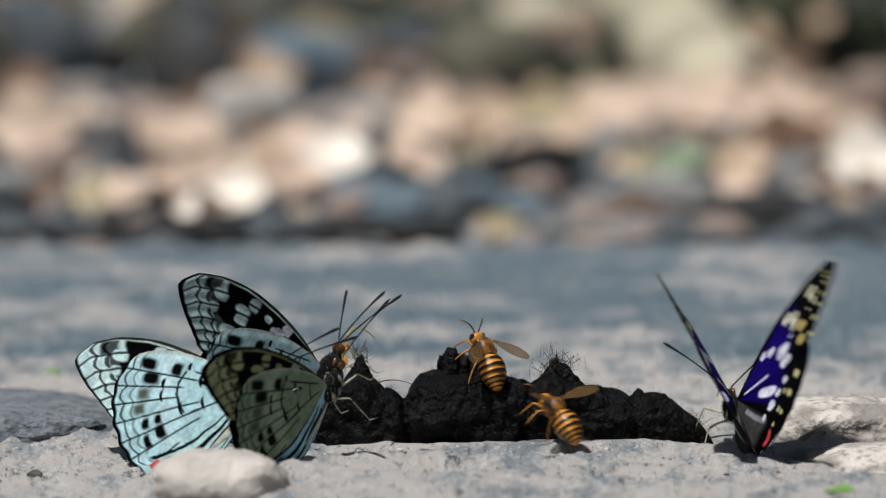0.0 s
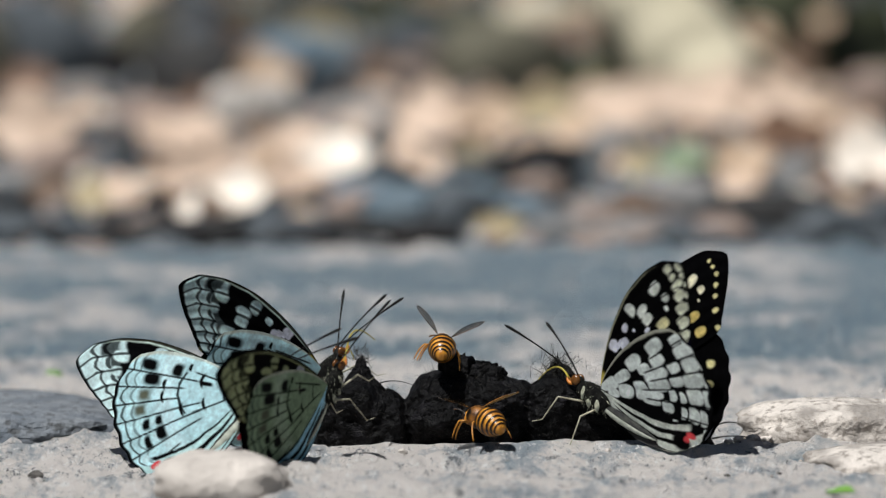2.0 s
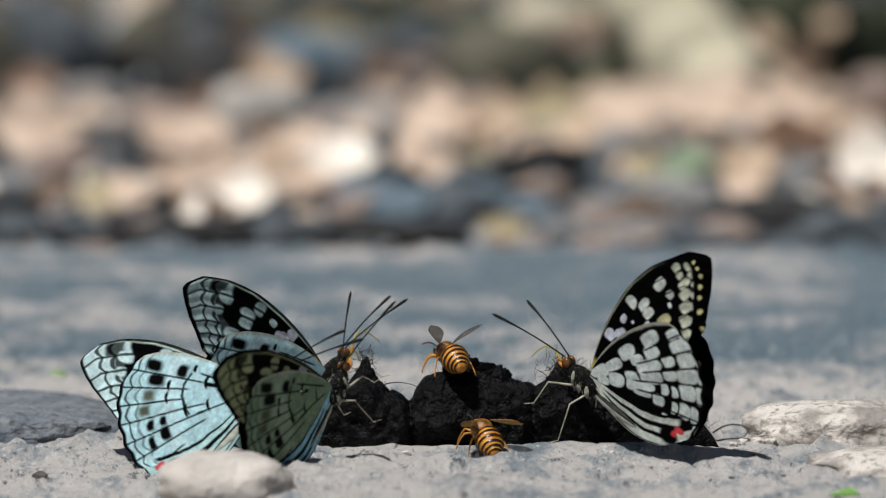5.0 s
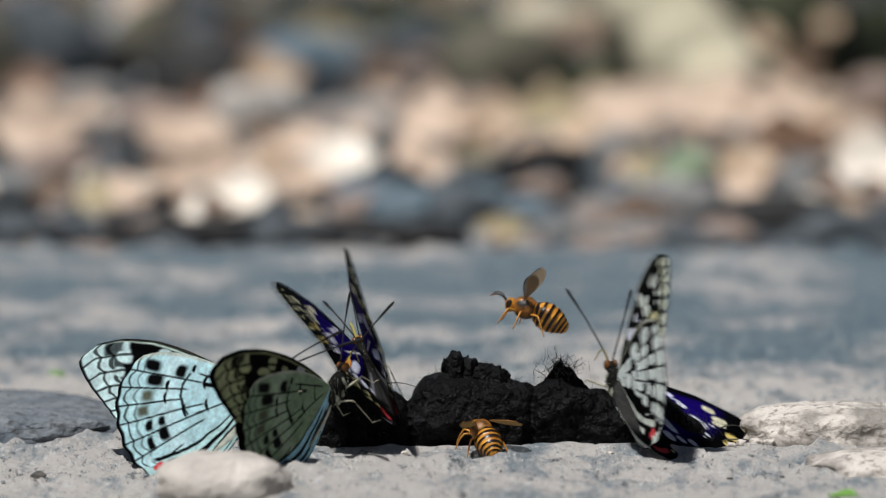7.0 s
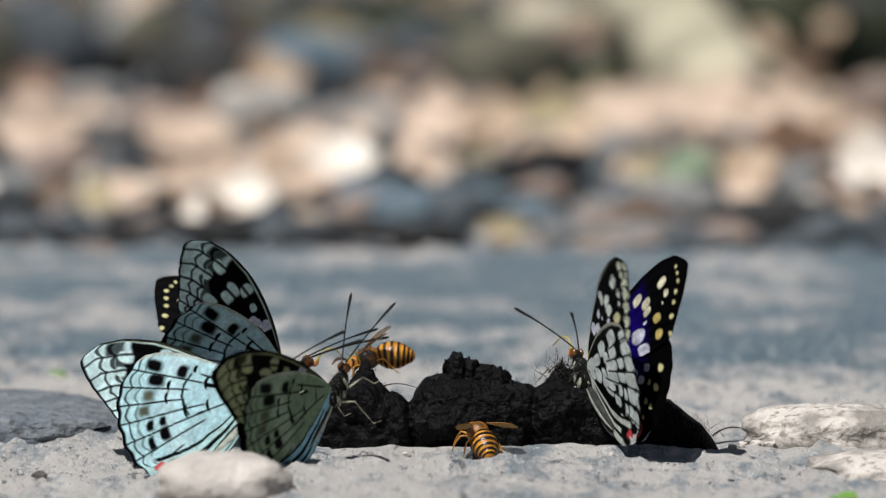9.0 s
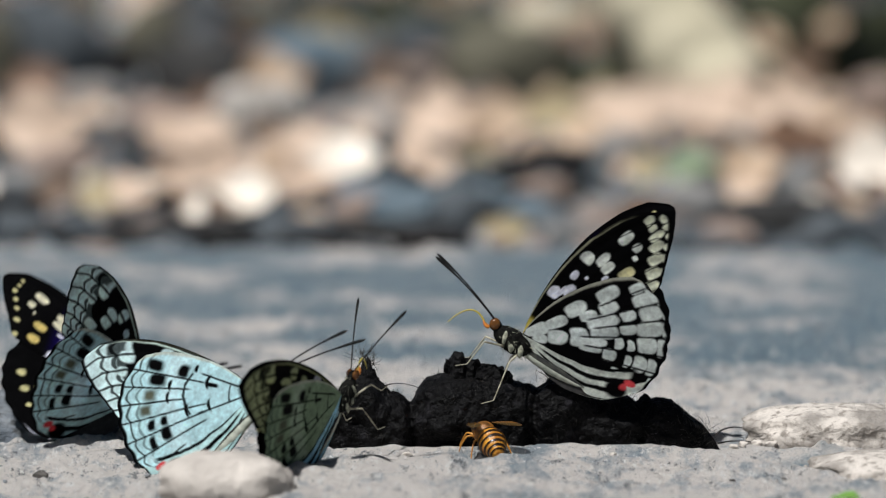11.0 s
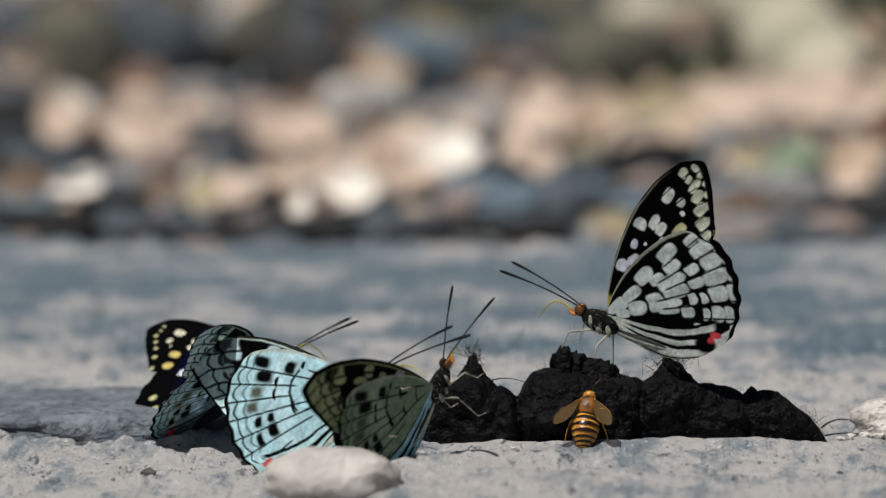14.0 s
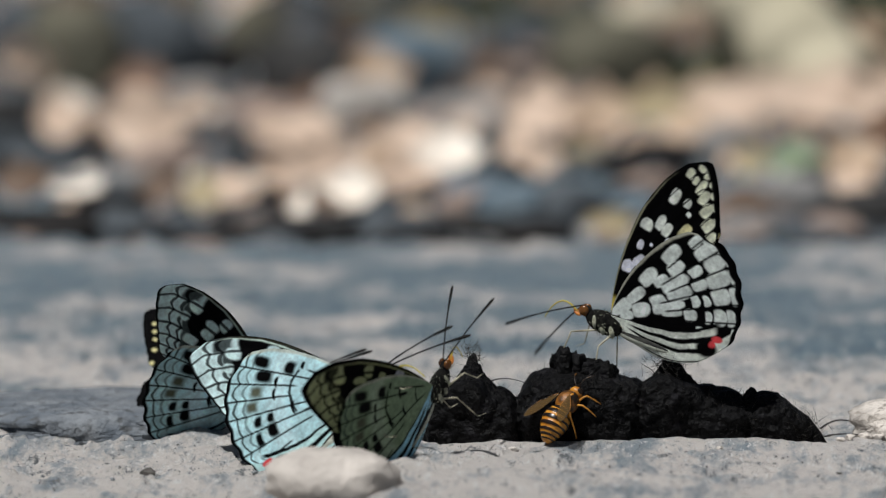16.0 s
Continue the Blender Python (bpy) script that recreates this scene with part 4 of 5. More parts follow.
def fore_under(s, w, r, t, bold):
    """bold 1: black with pale patches; bold 0: pale with black patches; bold -1: as 0, with shade painted in."""
    col = np.broadcast_to(BLACK, (*r.shape, 3)).copy()
    f = w * 6.3 - 0.1
    if bold > 0.5:
        pale, grow = np.array((0.86, 0.91, 0.85)), 1.0
        yellowed = pale * np.array((1.0, 0.98, 0.82))
        col = spots(col, r, t, ((48.6, 13.3, 1.5, 1.1), (52.3, 15.8, 1.5, 1.1), (47.9, 16.0, 1.3, 0.75), (51.5, 18.3, 1.5, 0.8), (47.2, 18.7, 2.3, 1.0), (50.4, 21.2, 1.5, 0.9), (45.4, 21.6, 2.2, 1.2), (48.3, 23.9, 1.5, 1.1)), yellowed, 0.14, 1.04, 3.0)
        col = spots(col, r, t, ((43.2, 25.2, 2.1, 1.4), (45.9, 27.0, 1.4, 1.4), (40.5, 29.4, 2.0, 1.5), (43.2, 31.4, 1.3, 1.6), (38.5, 34.4, 2.2, 1.6), (41.2, 36.0, 1.2, 1.5)), yellowed, 0.14, 1.04, 3.0)
        col = spots(col, r, t, ((40.5, 12.4, 2.5, 1.5), (40.9, 18.0, 1.7, 1.2), (38.5, 21.0, 0.8, 0.9), (28.9, 6.0, 1.9, 2.0), (31.5, 12.4, 2.6, 1.35), (31.0, 17.0, 2.3, 1.35), (26.0, 32.0, 2.4, 1.7)), pale, 0.14, 0.93, 2.7)
        col = spots(col, r, t, ((34.1, 24.4, 2.3, 1.4),), (0.76, 0.72, 0.42))
        col = spots(col, r, t, ((15.4, 2.8, 1.8, 1.6), (18.6, 12.4, 1.9, 1.4), (17.0, 8.0, 1.7, 0.6), (22.7, 7.0, 1.3, 1.0), (24.6, 13.9, 0.5, 0.5), (28.6, 20.6, 1.0, 0.6)), (0.84, 0.86, 0.95), 0.16, 1.0, 2.5)
    else:
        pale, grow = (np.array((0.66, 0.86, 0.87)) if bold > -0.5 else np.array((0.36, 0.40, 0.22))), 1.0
        outer = smooth(0.755, 0.78, s + 0.03 * np.sin(f * 2.2))
        col = paint(col, outer, pale)
        for line, half in ((0.925, 0.009), (0.855, 0.011)):
            off = f - np.floor(f) - 0.5
            col = paint(col, (1 - smooth(half * 0.6, half * 1.5, np.abs(s - line + 0.10 * off ** 2))) * 0.9, BLACK)
        for k, s0, s1 in ((0, 0.78, 0.88), (1, 0.76, 0.84), (2, 0.75, 0.83), (3, 0.74, 0.82), (4, 0.72, 0.82), (0, 0.70, 0.74)):
            col = paint(col, block(s, f, k, s0, s1) * 0.9, BLACK)
        col = spots(col, r, t, ((40.5, 12.0, 2.4, 1.5), (40.9, 17.6, 1.8, 1.3), (28.9, 6.0, 2.0, 1.9), (31.5, 12.4, 2.7, 1.4), (31.0, 17.0, 2.3, 1.4), (34.1, 24.4, 2.4, 1.6), (22.7, 7.0, 1.3, 1.0), (27, 24, 2.0, 1.2), (26, 32, 2.4, 1.7)), pale, 0.2, 1.0, 2.6)
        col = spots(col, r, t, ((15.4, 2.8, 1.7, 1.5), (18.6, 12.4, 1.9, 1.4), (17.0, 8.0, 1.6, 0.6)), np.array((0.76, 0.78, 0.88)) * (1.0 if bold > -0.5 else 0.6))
    if bold < 0.5:
        along = (1 - smooth(0.10, 0.13, w + 0.10 * s)) * smooth(0.016, 0.03, w) * smooth(4, 7, r)
        col = paint(col, along * 0.95, pale * np.array((1.0, 0.97, 0.85)))
        col = paint(col, (1 - smooth(0.006, 0.012, np.abs(w + 0.10 * s - 0.085))) * smooth(5, 8, r), BLACK)
    col = paint(col, (1 - smooth(0.018, 0.045, w)) * smooth(3, 6, r) * (1 - smooth(0.72, 0.9, s)) * 0.8, (0.42, 0.41, 0.28))
    col = paint(col, (1 - smooth(4.5, 6.5, r)) * (1 - smooth(0.35, 0.5, w)), (0.62, 0.50, 0.10))
    line = veins(s, w, r, 24, 6.3, 0.26 if bold < 0.5 else 0.14, -0.1)
    line = line * (smooth(0.62, 0.7, s) if bold > 0.5 else 1)
    line = line * (1 - smooth(0.6, 0.75, f) * (1 - smooth(3.3, 3.45, f)) * (1 - smooth(0.44, 0.46, s)))
    col = paint(col, line * 0.9, BLACK)
    edge = 0.978 if bold > 0.5 else 0.983
    col = paint(col, smooth(edge, edge + 0.008, s) + (1 - smooth(0.004, 0.012, w)), BLACK)
    return col


VEIN_ANGLES = (22.0, 32.5, 40.0, 47.5, 54.8, 63.0, 71.0, 78.5, 90.0)


def hind_under(s, w, r, t, bold):
    black = BLACK * 1.2
    f = w / 0.78 * 6
    main = 1 - smooth(0.765, 0.79, w)
    if bold > 0.5:
        pale = np.array((0.82, 0.89, 0.85))
        col = np.broadcast_to(black, (*r.shape, 3)).copy()
        # outer cells, a pale bar and a paler rim in each
        col = spots(col, r, t, ((34.9, 31.2, 2.1, 1.35), (38.9, 33.1, 2.2, 1.2), (35.6, 37.2, 3.2, 1.9), (40.0, 38.4, 1.6, 1.7), (36.2, 43.8, 3.0, 2.0), (40.5, 45.0, 1.4, 1.9), (35.4, 50.8, 3.4, 2.2), (39.9, 51.8, 1.4, 2.2)), pale, 0.12, 1.04, 3.0)
        col = spots(col, r, t, ((34.4, 58.8, 2.7, 2.3), (38.6, 59.6, 1.3, 2.5), (33.0, 68.6, 1.8, 2.3), (36.3, 68.8, 1.3, 2.3), (36.9, 76.0, 1.0, 1.5)), pale, 0.12, 1.04, 3.0)
        # middle row, then the cells round the wing root
        col = spots(col, r, t, ((26.9, 27.6, 3.1, 1.8), (25.4, 35.3, 2.5, 1.8), (29.9, 42.8, 2.0, 1.5), (22.7, 43.6, 4.2, 1.9), (29.6, 50.4, 2.3, 1.5), (22.9, 51.4, 3.6, 1.9), (26.8, 58.6, 1.2, 1.7), (29.9, 59.6, 0.9, 1.6)), pale, 0.12, 1.04, 3.0)
        col = spots(col, r, t, ((24.5, 66.9, 1.8, 1.8), (29.7, 68.6, 0.9, 1.7), (27.2, 77.4, 1.5, 1.6), (19.0, 64.5, 3.0, 1.1), (20.5, 59.0, 2.6, 1.1)), pale, 0.12, 1.04, 3.0)
        col = spots(col, r, t, ((16.9, 27.4, 3.1, 1.9), (19.4, 36.9, 2.2, 1.4), (10.2, 33.6, 2.9, 1.5), (4.2, 36.0, 3.4, 1.6), (9.7, 58.0, 2.5, 2.0), (15.9, 55.6, 2.6, 2.6), (5.0, 66.0, 2.0, 1.2)), pale, 0.12, 1.04, 3.0)
    else:
        # bold -1 has the shade on the leaning wings mixed in, darker and greener
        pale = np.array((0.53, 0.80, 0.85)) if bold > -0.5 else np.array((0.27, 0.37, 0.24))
        col = np.broadcast_to(pale, (*r.shape, 3)).copy()
        # a whiter band across the middle
        col = paint(col, smooth(20, 23, r) * (1 - smooth(26, 29, r)) * 0.45, pale ** 0.6)
        # scalloped lines along the rim
        for line, half, deep in ((0.935, 0.008, 0.9), (0.865, 0.009, 0.6)):
            bow = 0.0
            for lo, hi in zip(VEIN_ANGLES[:-1], VEIN_ANGLES[1:]):
                bow = bow + np.where((t >= lo) & (t < hi), (2 * (t - lo) / (hi - lo) - 1) ** 2, 0.0)
            col = paint(col, (1 - smooth(half * 0.6, half * 1.6, np.abs(s - line + 0.03 * bow))) * deep * main, (0.03, 0.05, 0.05))
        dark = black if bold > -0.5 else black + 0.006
        col = spots(col, r, t, ((30.9, 28.6, 2.6, 1.6), (29.2, 35.6, 2.6, 1.7), (22.2, 27.6, 1.5, 1.8), (27.2, 66.0, 1.5, 2.0), (31.6, 67.6, 1.0, 2.0), (27.0, 58.6, 1.0, 1.3), (30.8, 58.8, 1.1, 1.5)), dark, 0.35)
        col = spots(col, r, t, ((30.8, 43.8, 1.8, 1.5), (32.3, 51.0, 1.6, 1.4)), (0.11, 0.12, 0.085), 0.6)
        col = spots(col, r, t, ((12.7, 33.7, 1.9, 0.55), (14.3, 31.0, 0.55, 1.9), (25.1, 38.0, 0.55, 1.4), (25.4, 45.5, 0.5, 1.6), (20.0, 57.0, 0.45, 1.8), (13.4, 57.0, 0.5, 1.7), (19.0, 22.5, 0.5, 1.0)), dark, 0.3)
        # pale hearts inside the dark patches near the corner
        col = spots(col, r, t, ((29.2, 66.6, 0.6, 1.3), (29.0, 58.6, 0.55, 0.8), (33.8, 74.0, 1.0, 1.0)), pale ** 0.8, 0.3, 1.0, 2.3)
    start = (14, 18, 19, 13, 13, 14, 22) if bold < 0.5 else (22, 18, 19, 15, 16, 20, 24)
    line = rays(r, t, VEIN_ANGLES[1:-1], 0.25 if bold < 0.5 else 0.26, start)
    if bold < 0.5:
        # the long cell near the root and its cross veins
        line = np.maximum(line, rays(r, t, (25.0, 62.0), 0.25, (3, 3)) * (1 - smooth(16, 18, r)))
        line = np.maximum(line, (1 - smooth(0.2, 0.45, np.abs(r - 18.5 - 2.0 * np.cos((t - 42) / 14)))) * smooth(26, 28, t) * (1 - smooth(60, 62, t)))
        line = np.maximum(line, (1 - smooth(0.15, 0.35, np.abs(r - 7.5))) * smooth(26, 28, t) * (1 - smooth(60, 62, t)))
    col = paint(col, line * (1 - smooth(0.79, 0.80, w)) * 0.95, black)
    # long stripes beside the body
    first = 0.66 if bold > 0.5 else 0.71
    stripe = pale * np.array((1.02, 1.0, 0.94)) if bold > -0.5 else np.array((0.42, 0.76, 0.92))
    col = paint(col, smooth(first - 0.012, first + 0.012, w) * (1 - smooth(0.80, 0.84, s)), stripe)
    col = paint(col, smooth(0.77, 0.79, w), stripe)
    for w0, half in ((first, 0.014), (first + 0.085, 0.024), (first + 0.17, 0.020), (0.955, 0.008)):
        half = half * (0.75 + 0.4 * s)
        col = paint(col, (1 - smooth(half * 0.6, half * 1.2, np.abs(w - w0))) * (1 - smooth(0.82, 0.88, s)) * smooth(0.12, 0.22, s), black)
    col = paint(col, (1 - smooth(0.015, 0.035, w)) * 0.7, (0.55, 0.55, 0.45))
    col = paint(col, spot(r, t, 29.4, 85.5, 3.0, 2.6, 0.25), black)
    col = paint(col, spot(r, t, 32.0, 79.6, 1.7, 0.9, 0.25), RED)
    col = paint(col, spot(r, t, 30.8, 82.5, 1.0, 1.0, 0.35), RED)
    col = paint(col, spot(r, t, 34.2, 82.0, 0.8, 0.6, 0.25), pale)
    col = paint(col, smooth(0.966, 0.98, s), black)
    return col


FORE = dict(rows=190, cols=110, lead=((0, 0.15, 0.35, 0.6, 0.8, 0.93, 1), (-13, -9.5, -5.0, 0.5, 5.8, 10.2, 15.0)), trail=((0, 0.5, 1), (52, 42, 36.5)),
            margin=((0, 0.08, 0.2, 0.4, 0.6, 0.8, 0.93, 1), (55.6, 56.4, 54.8, 51.2, 47.4, 44.4, 43, 41)), scallop=0.004)
HIND = dict(rows=170, cols=160, lead=((0, 0.2, 0.5, 0.8, 0.93, 1), (-4, 4, 13, 21, 25.5, 31)), trail=((0, 0.3, 0.6, 0.85, 1), (128, 121, 110, 97.5, 87)),
            margin=((0, 0.08, 0.2, 0.4, 0.6, 0.78, 0.9, 0.97, 1), (39.3, 40.8, 42.3, 42.4, 41.3, 39.4, 37.2, 34.6, 31)), scallop=0.016)


def wing_mesh(name, plan, upper, under, bold, side, camber):
    s, w, r, t, x, y = fan(**plan)
    # the scales' pattern wanders a little
    wander = fbm(x / 2.6, y / 2.6, 0.7, 3, 33)
    drawn = r / 1.045 + 0.32 * wander
    ds, dw = s + 0.008 * wander, w + 0.007 * fbm(x / 3.2, y / 3.2, 4.7, 3, 35) * smooth(0.1, 0.5, s)
    ds = np.where(s > 0.96, s, ds)
    arch = camber * (np.sin(x / 7.0 + 0.6) * np.sin(y / 9.0) * smooth(6, 20, r) + 0.5 * fbm(x / 9, y / 9, 1.3, 2, 57) * smooth(6, 20, r))
    pleat = 0.07 * np.cos(w * 2 * np.pi * 7) * smooth(0.1, 0.5, s)
    thick = 0.09 * (1 - s ** 10) * (1 - (2 * w - 1) ** 10) + 0.002
    v = np.vstack([np.stack([x, side * y, arch + pleat + k * thick], -1).reshape(-1, 3) for k in (1, -1)]) * MM
    rows, cols = plan["rows"], plan["cols"]
    flip = side < 0
    f = grid_faces(rows, cols, flip=not flip) + grid_faces(rows, cols, start=rows * cols, flip=flip)
    me = mesh_of(name, v, f, WING)
    rgb = np.vstack([upper(ds, dw, drawn, t, bold).reshape(-1, 3), under(ds, dw, drawn, t, bold).reshape(-1, 3)])
    worn = 1 + 0.2 * fbm(v[:, 0] / 0.003, v[:, 1] / 0.003, 0.5, 4, 91, 0.6)
    rgb = rgb * worn[:, None]
    data = np.concatenate([rgb, np.ones((len(rgb), 1))], 1).astype(np.float32)
    layer = me.color_attributes.new("scales", "FLOAT_COLOR", "POINT")
    layer.data.foreach_set("color", data.ravel())
    return me


def butterfly(label, bold, legs, feelers, tongue, size=1.0):
    """Forward is x, the left is y; the origin lies between the wing roots. Legs: rows of root, knee and foot in mm."""
    bug = thing("butterfly", label, "butterfly", "butterflies at the dung")
    bug.scale = (size, size, size)
    v, f = ball((6.2, 2.6, 3.4), (1.2, 0, -3.2))
    thorax = part("thorax", mesh_of("thorax", v * MM, f, BODY_DARK), bug, "black furry thorax with cream side patches")
    for side in (1, -1):
        for px_, pz_, a_, b_, tilt in ((3.6, -3.4, 0.7, 2.0, 20), (0.8, -4.3, 0.9, 2.0, 25), (-2.2, -4.2, 0.8, 1.9, 30)):
            v, f = ball((a_, 0.35, b_), rings=10, sides=12)
            part("side_patch", mesh_of("side_patch", v * MM, f, BODY_PALE), thorax, "", pose(px_ * MM, side * 2.18 * MM, pz_ * MM, 0, tilt, 0))
    rng = random.Random(int(size * 100) + int(bold * 7))
    for name, fur, count in (("dark_fur", FEELER, 170), ("pale_fur", BODY_PALE, 120)):
        hairs = []
        for i in range(count):
            a, b = rng.uniform(-1, 1), rng.uniform(0, 2 * math.pi)
            out = np.array((a, math.sqrt(1 - a * a) * math.cos(b), math.sqrt(1 - a * a) * math.sin(b)))
            p0 = out * np.array((6.0, 2.5, 3.3)) + np.array((1.2, 0, -3.2))
            d = (out + np.array((-0.9, 0, -0.3 if fur is BODY_PALE else 0.1)) + 0.4 * np.array((rng.gauss(0, 1), rng.gauss(0, 1), rng.gauss(0, 1)))) * rng.uniform(0.5, 1.0)
            hairs.append(tube(bezier(p0, p0 + d * 0.5 + out * 0.2, p0 + d, 4) * MM, np.linspace(0.07, 0.02, 4) * MM, 3))
        part(name, mesh_of(name, *joined(hairs), fur), thorax, "fine body hair")
    n, m = 40, 20
    u = np.linspace(0, 1, n)
    rad = 1.9 * np.sin(np.pi * np.clip(u * 0.92 + 0.08, 0, 1)) ** 0.55 * (1 - 0.3 * u) * (1 - 0.05 * np.abs(np.cos(u * 7 * np.pi)) ** 6)
    v, f = tube(np.stack([-3.0 - 20 * u, 0 * u, -3.8 + 1.6 * u ** 2 - 0.8 * u], -1) * MM, np.maximum(rad, 0.15) * MM, m)
    v = v * np.array((1, 0.72, 1))
    belly = part("abdomen", mesh_of("abdomen", v, f, ABDOMEN), bug, "dark banded abdomen, pale below")
    belly.data.materials.append(BELLY)
    for poly in belly.data.polygons:
        poly.material_index = int(poly.normal.z < 0.1)
    v, f = ball((1.9, 1.6, 1.7), (7.6, 0, -2.2))
    head = part("head", mesh_of("head", v * MM, f, BODY_DARK), bug)
    horns = []
    for side in (1, -1):
        v, f = ball((1.5, 0.9, 1.6), (8.1, side * 1.15, -1.9))
        part("eye", mesh_of("eye", v * MM, f, AMBER_EYE), head, "amber compound eye")
        v, f = tube(bezier((8.8, side * 0.7, -3.6), (10.4, side * 0.7, -4.0), (11.4, side * 0.4, -2.8), 9) * MM, np.array((0.4, 0.5, 0.55, 0.55, 0.5, 0.45, 0.35, 0.25, 0.12)) * MM)
        part("palp", mesh_of("palp", v, f, ORANGE), head, "orange furry palp")
        v, f = tube(bezier((0, 0, 0), (12, 0, 1.3), (24.5, 0, 0), 26) * MM, np.concatenate([np.full(16, 0.22), np.linspace(0.24, 0.44, 7), (0.46, 0.42, 0.15)]) * MM, 8)
        feeler = part("antenna", mesh_of("antenna", v, f, FEELER), head, "black clubbed antenna", feeler_pose(side, *feelers))
        feeler.data.materials.append(ORANGE)
        for poly in feeler.data.polygons:
            if poly.center.x > 24.2 * MM:
                poly.material_index = 1
        horns.append((side, feeler))
    v, f = tube(bezier(*tongue, 24) * MM, np.linspace(0.33, 0.16, 24) * MM, 8)
    part("proboscis", mesh_of("proboscis", v, f, YELLOW_TONGUE), head, "thin yellow proboscis")
    for root, knee, shin, foot in legs:
        pts = np.vstack([bezier(root, (np.array(root) + knee) / 2, knee, 5), bezier(knee, (np.array(knee) + shin) / 2, shin, 6)[1:], bezier(shin, (np.array(shin) + foot) / 2, foot, 5)[1:]])
        rr = np.concatenate([np.linspace(0.34, 0.26, 5), np.linspace(0.22, 0.17, 5), np.linspace(0.14, 0.10, 4)])
        v, f = tube(pts * MM, rr * MM, 8)
        part("leg", mesh_of("leg", v, f, LEG), bug, "thin cream leg")
    wings = {}
    for side, key in ((1, "L"), (-1, "R")):
        ident = (bold, side)
        if ident not in WINGS:
            WINGS[ident] = (wing_mesh("hindwing", HIND, hind_upper, hind_under, bold, side, 0.5), wing_mesh("forewing", FORE, fore_upper, fore_under, bold, side, 0.5))
        wings["H" + key] = part("hindwing", WINGS[ident][0], bug, "rounded hindwing with a red corner spot")
        wings["F" + key] = part("forewing", WINGS[ident][1], bug, "pointed forewing with pale spots")
    return bug, wings, horns


WINGS = {}


def feeler_pose(side, lift, out):
    """An antenna's turn on the head: lifted and swung out, in degrees."""
    return pose(9.2 * MM, side * 0.7 * MM, -0.8 * MM, 0, -lift, side * out)


def wing_pose(key, flap, rest=0.0):
    """A wing's turn about the body, 0 spread flat and 90 folded up; the forewing lies just inside the hindwing."""
    side = 1 if key[1] == "L" else -1
    lift = 0.4 if key[0] == "F" else 0.0
    spread = 1 - min(max((flap - 35) / 50, 0), 1)
    back = rest * min(max((flap - 60) / 28, 0), 1) - 2.0 * spread if key[0] == "F" else 5.0 * spread
    return pose(0, side * (0.75 - lift * 0.6) * MM, 0, side * (min(flap, 89.2) + lift), 0, 0) @ pose(0, 0, 0, 0, 0, side * back)


def flutter(bug, wings, horns, rows, feelers=(), rest=0.0):
    """Rows of seconds, place in mm, yaw, pitch, roll, and the left and the right wings' flap; feelers: seconds, lift, swing and how much lower the right one hangs."""
    walk(bug, [(t, pose(x * MM, y * MM, z * MM, roll, -pitch, yaw)) for t, x, y, z, yaw, pitch, roll, fl, fr in rows])
    for key, ob in wings.items():
        walk(ob, [(r[0], wing_pose(key, r[7] if key[1] == "L" else r[8], rest)) for r in rows])
    for side, ob in horns if feelers else ():
        walk(ob, [(t, feeler_pose(side, lift - (drop if side < 0 else 0), out)) for t, lift, out, drop in feelers])


def legs_of(fore, hind, wide):
    """Two pairs of walking legs, by the place of the fore and the hind foot beside and below the wing roots."""
    out = []
    for side in (1, -1):
        for rx, (fx, fz) in ((2.5, fore), (-2.0, hind)):
            knee = (rx + (fx - rx) * 0.62 + 1.5, side * wide * 0.8, -5.0 + (fz + 5) * 0.18)
            out.append(((rx, side * 1.6, -5.6), knee, (fx - 0.4, side * wide, fz * 0.88), (fx + 2.0, side * wide * 1.05, fz)))
    return out


CLIMBER = butterfly("black and white butterfly with violet upper wings", 1.0, legs_of((9.0, -17.0), (-3.0, -22.0), 8.0), (12.0, 20.0), ((10.2, 0, -3.6), (17, 0, 1.5), (19.5, 0, -9.0)), 1.04)
FLAPPER = butterfly("pale blue and black butterfly with dark upper wings", 0.0, legs_of((10.0, -15.0), (-2.0, -22.0), 7.0), (-9.0, 9.0), ((10.2, 0, -3.6), (18, 0, 3.0), (19, 0, -9.0)))
RESTING = butterfly("pale blue black-veined butterfly with folded wings", 0.0, legs_of((10.0, -15.0), (-2.0, -22.0), 7.0), (-24.0, 12.0), ((10.2, 0, -3.6), (15, 0, -4), (15, 0, -12.0)), 1.07)
# same pattern as the pale blue ones, darkened because its wings lean into shade
NEIGHBOUR = butterfly("black-veined butterfly leaning over the rock, shade painted grey-green into its wings", -1.0, legs_of((9.0, -13.0), (-1.0, -22.0), 6.0), (2.0, 20.0), ((10.2, 0, -3.6), (17, 0, 0), (13, 0, -8.0)), 0.93)
RESTING[0].matrix_basis = pose(-55.9 * MM, -33.2 * MM, 22.5 * MM, -29.1, -48.1, -5.3) @ Matrix.Scale(1.07, 4)
for wing_key, wing_ob in RESTING[1].items():
    wing_ob.matrix_basis = wing_pose(wing_key, 89, 16.4)



# ---- wasps ----
WM = 1.15 * MM


